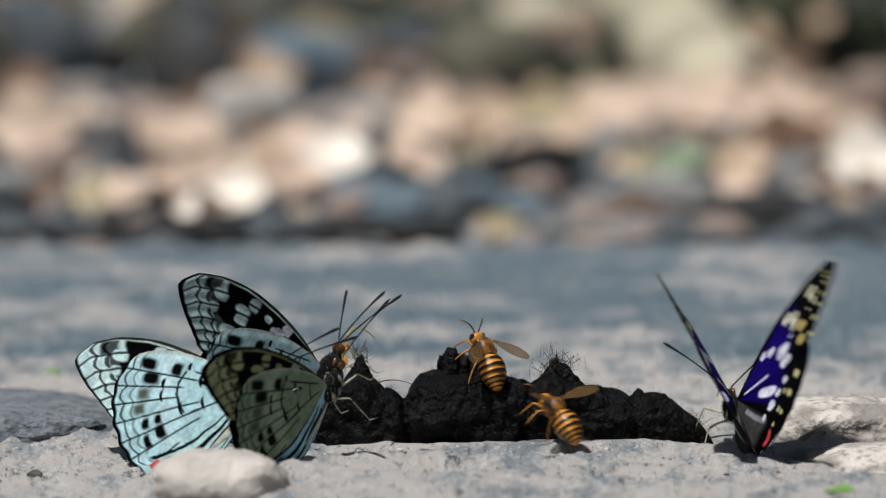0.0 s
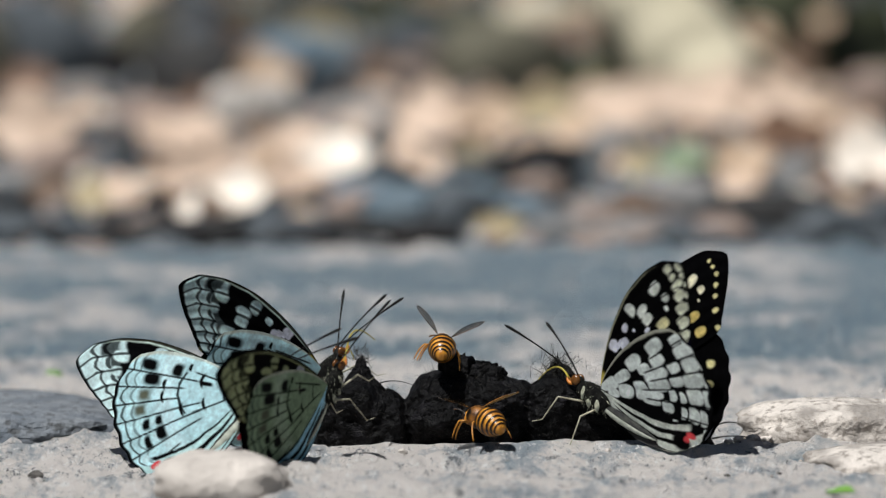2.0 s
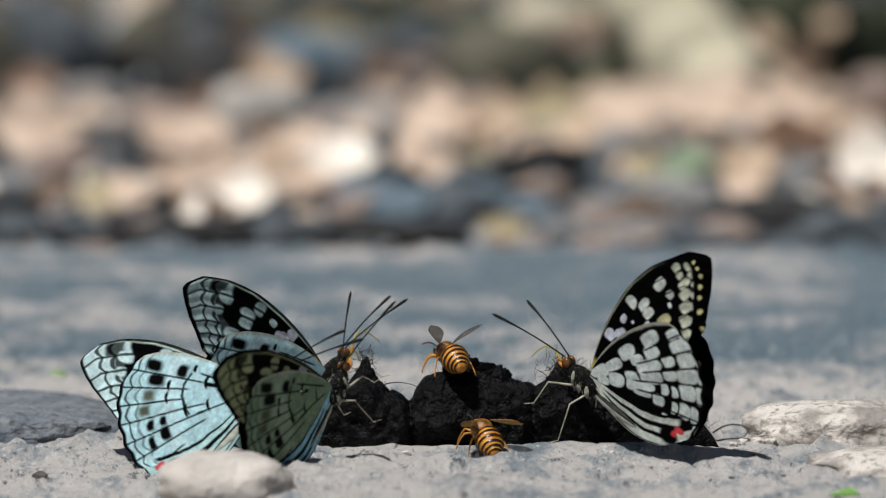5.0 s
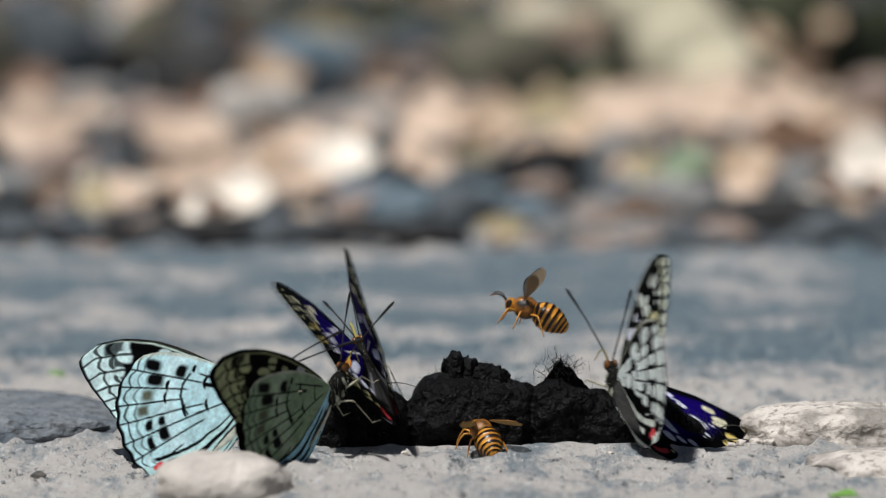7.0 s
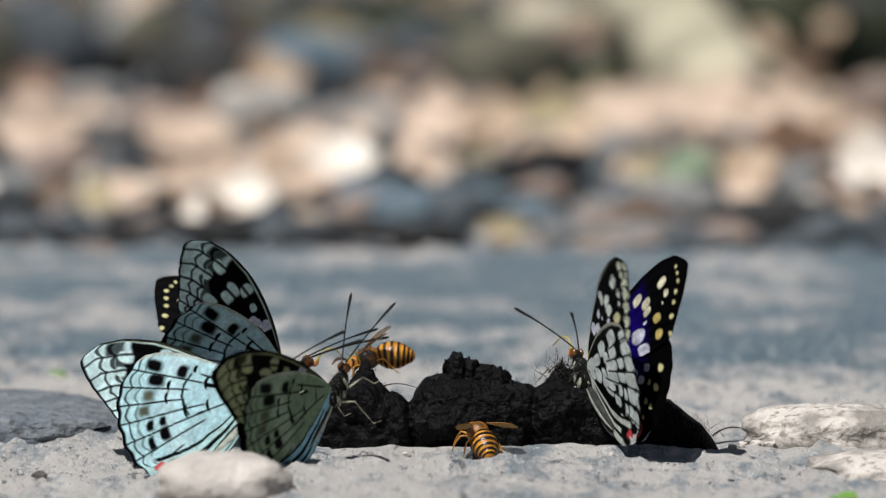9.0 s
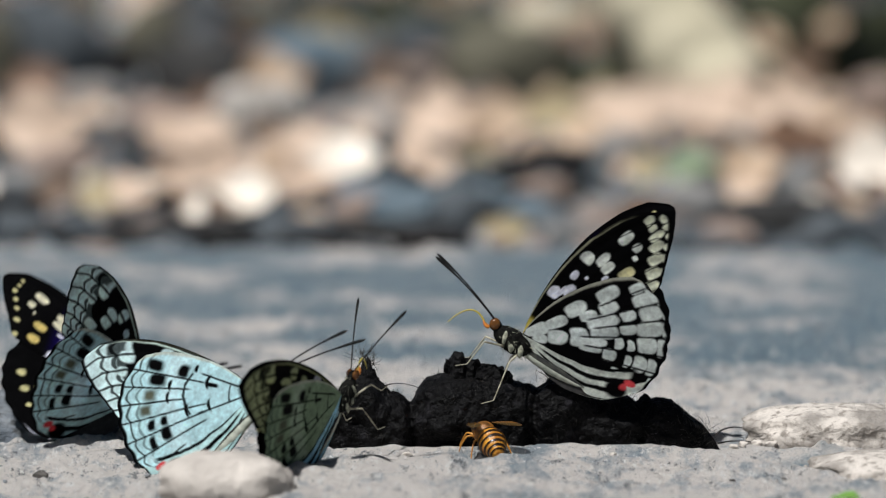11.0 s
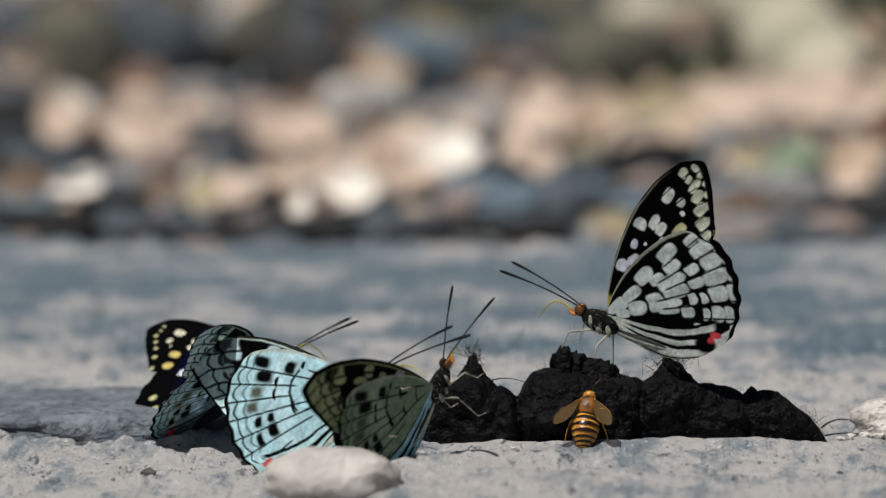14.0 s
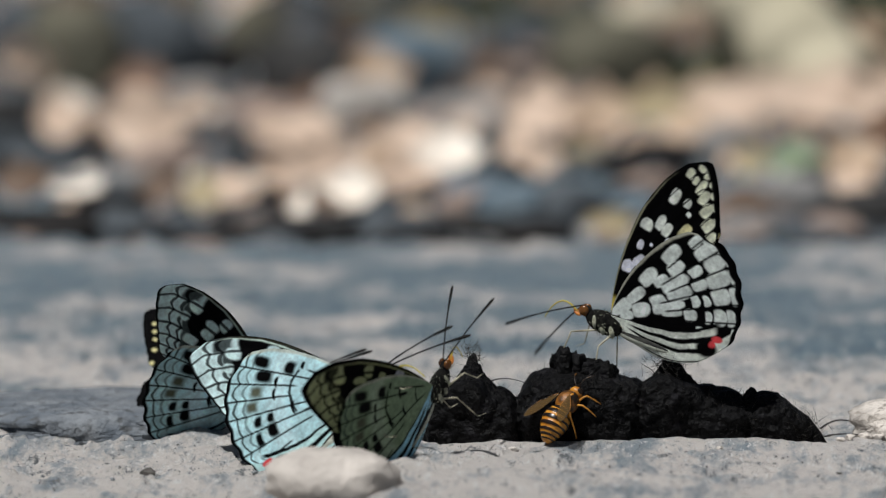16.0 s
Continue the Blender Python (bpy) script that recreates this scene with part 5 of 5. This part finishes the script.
def wasp(label):
    """Forward is x; the origin is the middle of the thorax."""
    bug = thing("wasp", label, "wasp", "wasps at the dung")
    v, f = ball((3.4, 3.0, 3.0))
    part("thorax", mesh_of("thorax", v * WM, f, WASP_BROWN), bug, "brown and yellow thorax")
    n = 49
    u = np.linspace(0, 1, n)
    rad = 3.9 * np.sin(np.pi * np.clip(u * 0.9 + 0.06, 0, 1)) ** 0.5 * (1 - 0.32 * u ** 2) - 0.14 * np.abs(np.cos(u * 6 * np.pi)) ** 8
    rad = np.maximum(rad, 0.1)
    line = np.stack([-2.0 - 9.8 * u, 0 * u, -0.3 - 2.6 * u ** 1.6], -1)
    v, f = tube(line * WM, rad * WM, 20)
    gaster = part("abdomen", mesh_of("abdomen", v, f, WASP_YELLOW), bug, "glossy yellow abdomen with dark bands")
    around = np.arange(36) * 2 * math.pi / 36
    for c, wide in ((0.06, 0.10), (0.25, 0.05), (0.42, 0.045), (0.58, 0.04), (0.72, 0.034), (0.83, 0.028), (0.92, 0.02)):
        rings = []
        for e in np.linspace(-1, 1, 5):
            at = np.clip(c + wide * e * (0.55 + 0.45 * np.abs(np.cos(around * 1.5 + 0.4 * c))), 0.005, 0.99)
            rr = np.interp(at, u, rad) + 0.08
            slope = 2.6 * 1.6 * at ** 0.6 / 9.8
            run = 1 / np.sqrt(1 + slope ** 2)
            rings.append(np.stack([np.interp(at, u, line[:, 0]) - rr * np.sin(around) * slope * run - 0.1, rr * np.cos(around), np.interp(at, u, line[:, 2]) + rr * np.sin(around) * run], -1))
        part("band", mesh_of("band", np.vstack(rings) * WM, grid_faces(5, 36, wrap=True), WASP_DARK), gaster)
    v, f = ball((1.5, 2.0, 1.9), (3.9, 0, -0.3))
    head = part("head", mesh_of("head", v * WM, f, WASP_YELLOW), bug, "yellow head")
    for side in (1, -1):
        v, f = ball((0.8, 0.6, 1.25), (4.2, side * 1.55, 0))
        part("eye", mesh_of("eye", v * WM, f, WASP_DARK), head, "dark kidney-shaped eye")
        v, f = tube(bezier((5.2, side * 0.5, 0.5), (7.0, side * 1.8, 2.8), (9.2, side * 3.4, 1.2), 10) * WM, 0.2 * WM, 6)
        part("antenna", mesh_of("antenna", v, f, WASP_BROWN), head)
        v, f = ball((1.2, 0.5, 0.7), (0.8, side * 1.7, 1.5))
        part("shoulder_mark", mesh_of("shoulder_mark", v * WM, f, WASP_YELLOW), bug, "yellow shoulder mark")
        for rx, kx, fx, reach in ((1.8, 4.0, 5.6, 4.6), (0.2, 0.6, 1.2, 6.2), (-1.4, -4.2, -7.0, 5.6)):
            p = np.vstack([bezier((rx, side * 1.3, -1.6), ((rx + kx) / 2, side * 2.6, -0.6), (kx, side * reach * 0.72, -1.0), 5), bezier((kx, side * reach * 0.72, -1.0), ((kx + fx) / 2, side * reach * 0.95, -3.0), (fx, side * reach, -5.4), 6)[1:]])
            v, f = tube(p * WM, np.linspace(0.36, 0.14, len(p)) * WM, 7)
            part("leg", mesh_of("leg", v, f, WASP_LEG), bug, "amber jointed leg")
    wings = {}
    for side, key in ((1, "L"), (-1, "R")):
        a, b = np.meshgrid(np.linspace(0, 1, 18), np.linspace(-1, 1, 7), indexing="ij")
        half = 2.7 * np.sin(np.pi * np.clip(a * 0.92 + 0.05, 0, 1)) ** 0.7 * (0.35 + 0.65 * a)
        x = -a * 10.5
        pts = np.stack([x, b * half, 0.25 * np.sin(a * 3) + 0.15 * np.abs(b)], -1).reshape(-1, 3)
        v = np.vstack([pts, pts - np.array((0, 0, 0.05))]) * WM
        f = grid_faces(18, 7) + grid_faces(18, 7, start=126, flip=True)
        rib = tube(np.stack([x[:, 0], side * half[:, 0] * -0.9 * -1, 0.25 * np.sin(a[:, 0] * 3) + 0.15], -1) * WM, 0.12 * WM, 5)
        wing = part("wing", mesh_of("wing", v, f, WASP_WING), bug, "smoky amber folded wing")
        part("wing_vein", mesh_of("wing_vein", *rib, WASP_BROWN), wing)
        wings[key] = wing
    return bug, wings


def buzz(bug, wings, rows):
    """Rows of seconds, place in mm, yaw, pitch, roll, and how far the wings are swung out and lifted, in degrees."""
    walk(bug, [(t, pose(x * MM, y * MM, z * MM, roll, -pitch, yaw)) for t, x, y, z, yaw, pitch, roll, out, up in rows])
    for key, side in (("L", 1), ("R", -1)):
        walk(wings[key], [(r[0], pose(0.5 * MM, side * 2.2 * MM, 2.7 * MM, 0, 0, -side * r[7]) @ pose(0, 0, 0, 0, r[8], 0)) for r in rows])


ROVER = wasp("yellow and black wasp moving about above the dung")
FEEDER = wasp("yellow and black wasp feeding at the foot of the dung")



def motions():
    flutter(*CLIMBER, [
        (0, 85.9, -7.5, 16.5, 98.8, 19.4, 4.7, 53.7, 71), (0.2, 83.6, -6.3, 16.1, 105.1, 17.9, 2, 46.8, 38.1), (0.3, 80.8, -4.8, 16.4, 118.1, 22.3, 3.7, 56.8, 63.4),
        (0.5, 75.2, 3, 15, 132.1, 24.9, -1.6, 75, 89.1), (0.7, 70.1, -1.7, 15.5, 133.1, 21.5, 4.6, 50.8, 62.8), (0.8, 67.1, -2.1, 14, 132.5, 21.8, 6.7, 39, 53.6),
        (1, 62.6, 7.4, 16, 125.5, 25.3, 7, 38, 57.1), (1.2, 63.1, 5.8, 15.9, 122.1, 24.5, 9.3, 73.5, 73.4), (1.3, 61.1, 6.7, 15.2, 125.6, 25.6, 10.3, 74.6, 85.5),
        (1.5, 55.1, 0.5, 18.6, 127.5, 24.2, 12.3, 51, 82.6), (1.7, 46.7, -7.3, 17.8, 135.7, 18.1, 7.8, 27.2, 25.5), (2, 46.4, -5.9, 19.8, 144.3, 27.3, 3.8, 69.1, 89),
        (2.3, 47.5, -4, 21.3, 143.4, 28.5, 1.2, 77.3, 87), (2.5, 49.2, -3.3, 22.3, 143.2, 30.1, -1.3, 79.5, 87), (3, 47.6, -1.8, 23.4, 142.6, 32.9, -3.9, 84.5, 89),
        (3.5, 44, -10, 25.3, 143.8, 32.6, -12.2, 88.2, 86.5), (4, 44.6, -9.6, 25.4, 145.3, 32.8, -13.3, 88, 86.5), (4.2, 44.3, -9.6, 25.3, 145.3, 32.6, -13.3, 88, 86.5),
        (6.3, 36.6, -13, 25.9, 160.9, 40.8, -1.1, 55, 57.8), (6.5, 35.5, -12.7, 28.4, 168.5, 42.3, -0, 5.9, 31.5), (6.6, 34.9, -13, 28.8, 169.7, 41.3, 0.5, 18.2, 37.7),
        (6.7, 37.3, -13.1, 30, 163, 40.5, -0.1, 48.5, 52.2), (6.8, 37.9, -12.9, 29.8, 164, 39.4, 0.1, 49.9, 55.9), (6.9, 53.2, 4.4, 23.7, 108.3, 32.7, 9.4, 76.7, 8),
        (7, 51.3, 7, 22.5, 107, 31, 2, 88, -20), (7.1, 47, 3.7, 25.8, 105.9, 31.7, -4.2, 36, 4), (7.2, 49.7, 1.3, 23.3, 108.8, 30.2, 4.1, 53, 43.9),
        (7.3, 49.1, 5.6, 23.3, 112.2, 30.7, 2.7, 69.4, 54), (7.5, 49.3, 6, 23.5, 111.7, 32.4, 3.9, 80.6, 76.1), (7.7, 49, 3.6, 23.6, 110.4, 34.3, 6, 89.2, 79.6),
        (8, 47.9, 5.6, 23.4, 113.3, 31.3, 7, 89, 87.1), (8.3, 47.1, 9.8, 22.3, 112.6, 28, 1.6, 87.4, 75.6), (8.5, 43.3, 2.7, 22.9, 108.8, 25.4, 4.8, 35, 33),
        (8.7, 43.4, 6.7, 25.3, 110, 37.3, 5, 61.6, 62.2), (8.8, 40.9, 7.6, 24.3, 115.3, 32.8, 6.5, 66.7, 70.9), (9, 41.7, 5.1, 25.9, 114.9, 35.7, 8, 70.6, 89),
        (9.2, 40.8, 4.8, 25.9, 120, 39.5, 7.1, 80.6, 87.1), (9.7, 38.8, -16, 29.6, 127.9, 36.6, 4.8, 84, 88), (10.2, 33.3, -12.3, 34, 146.5, 36.8, 2.9, 70, 80),
        (10.6, 27.8, -7.6, 37.3, 162.1, 35, 1.5, 84, 86), (11, 21.4, -1.9, 36.6, 177.6, 33.2, 0, 75, 82), (11.3, 18.7, 0.6, 35.9, 184.2, 32.5, -2.3, -7.6, 55.5),
        (11.4, 17.5, -0.9, 36.2, 181.7, 29.5, -2.6, -14, 26.9), (11.5, 17.3, 1.2, 37.8, 181.9, 29.9, -1.9, 8, 30.4), (11.6, 17.8, 0.8, 37.1, 177.9, 27.8, -1.8, 25.3, 55.3),
        (11.7, 17.9, 3.5, 37.6, 184.2, 32.3, 0.2, 49.8, 75.1), (11.8, 17.5, 1.8, 38.4, 181.8, 28.9, 0, 63, 64), (12, 15, 4.2, 39, 191.2, 26.6, 3.3, 39.2, 62.7),
        (12.1, 14.2, -0.2, 38.5, 197.8, 22.8, 1.1, 20.9, 40.4), (12.2, 16.6, -1.4, 39.6, 206.2, 26.1, -2.6, 3, 24.7), (12.3, 16.7, -1, 38.5, 198.5, 19.6, -1, 26.3, 36.6),
        (12.4, 15.5, 4.9, 39, 194.8, 25.2, 3.2, 50.3, 64.9), (12.5, 16, 6.5, 39.4, 190.2, 26.8, 4, 49.3, 65.3), (12.7, 15, 7.7, 40, 184.3, 24.3, 4.1, 74, 70),
        (13, 14.9, 8.6, 40.2, 188.3, 21.2, 5.9, 55.8, 66.1), (13.5, 17.6, 9.5, 40, 158.1, 22.4, -8.5, 88.5, 89), (14, 15.4, 9.6, 39.6, 160.7, 18.5, -11.9, 88.5, 89), (14.5, 15, 9.6, 39.8, 161, 19.4, -12.2, 88.5, 89),
        (14.8, 20.6, 9.8, 38, 152, 21.9, -5.5, 88.5, 89), (15, 20.4, 9.9, 38.2, 152.5, 22.3, -5.5, 88.5, 89), (15.5, 20, 9.8, 38.9, 152.9, 22.7, -4.8, 88.5, 89),
        (15.8, 18.5, 9.7, 38.9, 155, 21.5, -6.2, 88.5, 89), (16, 16.7, 9.6, 39.4, 156.5, 19.8, -7.8, 88.5, 89)],
        [(0, 10, 40, 0), (1.5, 8, 28, 0), (3.5, 12, 20, 0), (4.2, 12, 20, 0), (6.3, -25, 10, 0), (6.5, 12, 25, 0), (6.8, -5, 25, 0), (7, 25, 25, 0), (8, 10, 22, 0), (9, -12, 22, 0), (9.2, 8, 22, 0), (11.3, 14, 8, 0),
         (13.5, 14, 8, 0), (14.1, 2, 9, 0), (14.4, -28, 8, 18), (14.8, -10, 6, 0), (15.5, 5, 8, 0), (16, -34, 10, 28)])
    flutter(*FLAPPER, [
        (0, -37, 11.1, 24.6, 34.1, 44.3, 1.7, 89.8, 89.7), (3.5, -37.1, 11, 24, 33.7, 43.9, 1.5, 89.8, 89.7), (6.5, -37.2, 11, 24.7, 33.9, 44.5, 1.6, 89.9, 89.7),
        (6.7, -37.5, 11.1, 29.6, 14.8, 33.7, -0.1, 39.9, 65.4), (6.8, -29.3, 10.9, 28.3, 77.7, 22.5, -25.8, 73.6, 88), (6.9, -26.5, 11.1, 28.4, 103.6, 38.6, -12.6, 65.9, 88),
        (7, -24.4, 11.2, 28.9, 111.1, 31.9, -23.2, 66.7, 88), (7.1, -35.2, 11.2, 32.9, 17.1, 24.3, -0.2, 20.3, 54.3), (7.2, -36.1, 11, 30.5, 23.6, 40.6, -0.6, 35.2, 81.9),
        (7.4, -36.7, 11, 29.5, 19.6, 44.7, -0.3, 47.9, 84.2), (7.5, -38.8, 10.9, 27.3, 26.7, 44.7, -2.1, 89, 89.2), (7.9, -38.4, 10.9, 24.8, 24.6, 44.9, -3, 89.1, 89.4),
        (8, -39.5, 11.1, 27.3, 28.8, 22.9, -0.4, 32.3, 72.5), (8.2, -40.4, 11.2, 25.8, 21.4, 31.8, 2, 11, 12.6), (8.5, -44.4, 10.8, 24.9, 28.8, 26.5, 3.2, 38.9, 83),
        (8.7, -46.5, 11.1, 24.9, 26.7, 24.8, 6.3, 23.5, 65.6), (9, -49.5, 11.2, 24.6, 19.2, 23.9, 10.6, 23.7, 81.1), (9.2, -49.3, 11.2, 24.2, 20.2, 25.4, 9.5, 44.3, 84.9),
        (9.6, -44, 5, 25, 30, 30, -2, 60, 86), (10.1, -58, 14, 30, 34, 28, -2, 40, 70), (10.6, -80, 24, 26, 34, 24, 0, 70, 80),
        (11, -93, 29, 14, 32, 20, 0, 50, 68), (11.3, -102, 28.9, 6.3, 38.8, 9.6, -2.1, 39.4, 59.1), (11.5, -99.3, 29.4, 13.3, 29, 25.3, -3.2, 71.7, 66.3),
        (11.7, -96.8, 29.4, 13.9, 38.9, 21.3, -1.8, 28.5, 52.4), (11.8, -96.5, 29.5, 16.8, 42.5, 26.9, -1.1, 20.1, 42.3), (12, -101, 29.7, 17.5, 39.4, 29.9, 0.4, 3.2, 16.4),
        (12.1, -99.6, 29.3, 11.4, 37.7, 18.8, 0.3, 21.1, 44.8), (12.3, -96.5, 29.5, 14.1, 30.3, 25.8, 0.4, 33.9, 61.5), (12.5, -96, 29.4, 11.5, 27.7, 23.8, 1, 22.2, 31.6),
        (12.7, -96.4, 29.6, 13.5, 32.9, 26.9, 0.1, -0.1, 18), (13, -95.2, 29.6, 10.9, 25, 24, -0.8, 39.3, 60.1), (13.3, -91.3, 29.7, 14, 15.6, 28.2, -0.1, 18.6, 32.3),
        (13.5, -90.7, 29.8, 16.3, 15.3, 31.1, 0.4, 27, 30.8), (14, -89.5, 29.9, 19.8, 16.9, 34.2, 0.1, 20.5, 33.7), (14.3, -84.8, 30.4, 14.3, 15.5, 33, -2, 34, 58),
        (14.5, -84.8, 30, 16.8, 14.8, 35.5, -0.1, 26, 51), (14.7, -84.6, 30.2, 16.4, 15, 35, -1, 26, 51), (15, -84.8, 30.4, 14.6, 15.5, 33, -2, 30, 56),
        (15.2, -84.4, 30, 17, 14.8, 35.5, -0.1, 24, 48), (15.5, -85.4, 30.8, 12.6, 16, 30, -4, 40, 63), (16, -86.2, 30.8, 12.6, 16.5, 30, -4, 41, 63)])
    flutter(*NEIGHBOUR, [
        (0, -34.1, -36, 24.8, 41.8, 56, 8.7, 89, 89), (0.6, -34.1, -36, 24.8, 41.8, 56, 8.7, 89, 89), (1.5, -34.1, -36, 24.8, 46.8, 56, 13.7, 89, 89),
        (2.2, -34.1, -36, 24.8, 44.1, 56, 11, 89, 89), (3.5, -34.1, -36, 24.8, 43.6, 56, 10.5, 89, 89), (5, -34.1, -36, 24.8, 43.1, 56, 10, 89, 89),
        (7, -34.1, -36, 24.8, 42.7, 56, 9.6, 89, 89), (9, -34.1, -36, 24.8, 42.9, 56, 9.8, 89, 89), (10.4, -34.1, -36, 24.8, 44.1, 56, 11, 89, 89),
        (11.3, -30.8, -36, 22, 43.8, 56, 17.7, 89, 89), (11.5, -30.8, -36, 22, 43.8, 56, 17.7, 89, 89), (11.8, -28.8, -36, 22, 43.8, 56, 17.7, 89, 89),
        (12, -24.1, -36, 20.6, 40.8, 55, 21.7, 89, 89), (12.1, -28.8, -36, 22, 43.8, 56, 17.7, 89, 89), (12.3, -32.8, -36, 23, 38.8, 59, 17.7, 89, 89),
        (12.5, -35.9, -36, 24.1, 34, 61, 16.1, 89, 89), (12.7, -35.9, -36, 24.1, 33.4, 61, 16.4, 89, 89), (13, -35.9, -36, 24.1, 33.1, 61, 16.5, 89, 89),
        (13.5, -35.9, -36, 24.1, 33.4, 61, 16.4, 89, 89), (14, -35.9, -36, 24.1, 32.8, 61, 16.7, 89, 89), (14.5, -35.9, -36, 24.1, 32.8, 61, 16.7, 89, 89),
        (15, -35.9, -36, 24.1, 33.2, 61, 16.5, 89, 89), (15.5, -35.9, -36, 24.1, 33.9, 61, 16.2, 89, 89), (16, -35.9, -36, 24.1, 32.9, 61, 16.6, 89, 89)], rest=8.0)
    buzz(*ROVER, [
        (0, 12, 4, 30.2, 122, 42, 0, 40, 8), (0.5, 12, 4, 29.9, 126, 38, 0, 40, 8), (1, 8.6, 4, 30.9, 138, 20, 0, 40, 8),
        (1.3, 1.7, 5, 30.9, 112, -6, 0, 36, 24), (1.5, 0.7, 5, 32.2, 95, -12, 0, 38, 40), (2, -0.5, 5, 31.6, 92, -6, 14, 52, 34),
        (3, 0.4, 5, 31.5, 95, -6, 18, 50, 34), (3.5, -0.1, 5, 31.8, 95, -6, 18, 50, 34), (4, 0.1, 5, 32.2, 95, -4, 18, 50, 34),
        (4.2, 0.2, 5, 32.2, 95, -4, 16, 50, 34), (5.2, -1.2, 5, 28.7, 120, 0, 0, 25, 30), (6, -6.6, 6, 25.6, 170, 0, 0, 20, 20),
        (6.3, -8.9, 6, 25.3, 175, -4, 0, 16, 14), (6.5, -14.4, 6, 27.6, 178, -6, 0, 34, 34), (6.7, -15.3, 6, 27, 178, 0, 0, 30, 24),
        (6.8, -9, 2, 45.2, 150, 30, 0, 75, 40), (6.9, 22.2, 0, 50.6, 172, 12, 0, 80, 30), (7, 23.1, 0, 43.9, 172, 14, 0, 78, 45),
        (7.1, 5.6, 0, 43.4, 168, 5, 0, 80, 30), (7.2, -4, 0, 43.9, 150, 22, 0, 78, 40), (7.4, -13.2, 2, 32.8, 140, 26, 0, 80, 30),
        (7.5, -21.9, 4, 29.5, 175, 0, 0, 78, 30), (7.7, -20, 4, 26.8, 190, 0, 0, 70, 20), (7.9, -19.2, 4, 27.9, 150, 10, 0, 70, 20),
        (8, -11, 2, 30.2, 160, 10, 0, 80, 30), (8.2, 6.2, 0, 40.6, 172, 5, 0, 80, 40), (8.5, -10.5, 0, 39.8, 176, 6, 0, 80, 35),
        (8.7, -9.7, 0, 36.5, 172, 6, 0, 75, 32), (8.8, -13.2, 6, 35.4, 176, 8, 0, 75, 32), (9, -23.9, 14, 27.3, 178, -16, 0, 40, 18),
        (9.2, -25.9, 14, 26.6, 178, -14, 0, 35, 15), (9.6, -31.1, 16, 39.5, 178, 5, 0, 80, 30), (10.2, -84.9, 40, 81.1, 178, 5, 0, 80, 40),
        (10.8, -190, 60, 57.7, 178, 5, 0, 80, 30), (11.4, -213, 60, 7.6, 178, 0, 0, 40, 10), (16, -211, 60, 7.4, 178, 0, 0, 20, 8)])
    buzz(*FEEDER, [
        (0, 32.5, -12, 14.7, 132, 30, 0, 80, 20), (0.3, 15.2, -14, 14, 125, 15, 0, 75, 15), (0.5, 13.6, -10, 9.5, 110, 12, 0, 40, 10),
        (1, 11.2, -10, 9.2, 110, 12, 0, 30, 8), (1.5, 10.5, -10, 8.9, 108, 12, 0, 34, 8), (1.9, 10.4, -10, 10, 108, 12, 0, 34, 8),
        (2, 10, -10, 12, 120, -4, 0, 80, 18), (2.1, 10.3, -10, 9, 122, 4, 0, 32, 8), (4.2, 9.9, -10, 8.7, 108, 12, 0, 34, 8),
        (6.5, 10.2, -10, 8.6, 108, 12, 0, 34, 8), (6.7, 10.2, -10, 9, 108, 12, 0, 34, 8), (6.8, 9.8, -10, 10.3, 122, 0, 0, 60, 35),
        (6.9, 10.2, -10, 8.7, 108, 12, 0, 34, 8), (9.2, 8.8, -10, 8.3, 106, 12, 0, 34, 8), (10.3, 9.3, -10, 8.3, 104, 12, 0, 34, 8),
        (11.3, 11.2, -10, 8.3, 110, 6, 0, 24, 8), (11.5, 11.8, -10, 8.6, 92, 8, 0, 26, 8), (11.7, 11.9, -10, 8.6, 88, 8, 0, 26, 8),
        (11.8, 11.3, -10, 8.5, 88, 8, 0, 26, 8), (12, 11.1, -10, 8.5, 90, 6, 0, 26, 8), (12.1, 11.4, -10, 11, 90, 0, 0, 72, 18),
        (12.2, 10.8, -10, 9.5, 92, 6, 0, 40, 10), (12.3, 11, -10, 10, 96, 12, 0, 38, 12), (12.5, 9.6, -9, 11.6, 98, 20, 0, 38, 12),
        (13, 9.7, -7, 12.1, 88, 26, 0, 34, 14), (13.5, 9.7, -5, 13.1, 80, 40, 0, 32, 6), (14, 9.4, -5, 13.3, 80, 42, 0, 30, 6),
        (14.5, 8.7, -5, 13.6, 66, 42, 0, 28, 6), (14.8, 7.1, -5, 14.3, 60, 42, 0, 28, 4), (15, 6.4, -5, 14.3, 56, 42, 0, 28, 2),
        (15.5, 5.1, -5, 14.4, 50, 42, 0, 28, 2), (16, 3.5, -5, 14.9, 44, 38, 0, 28, 2)])


motions()
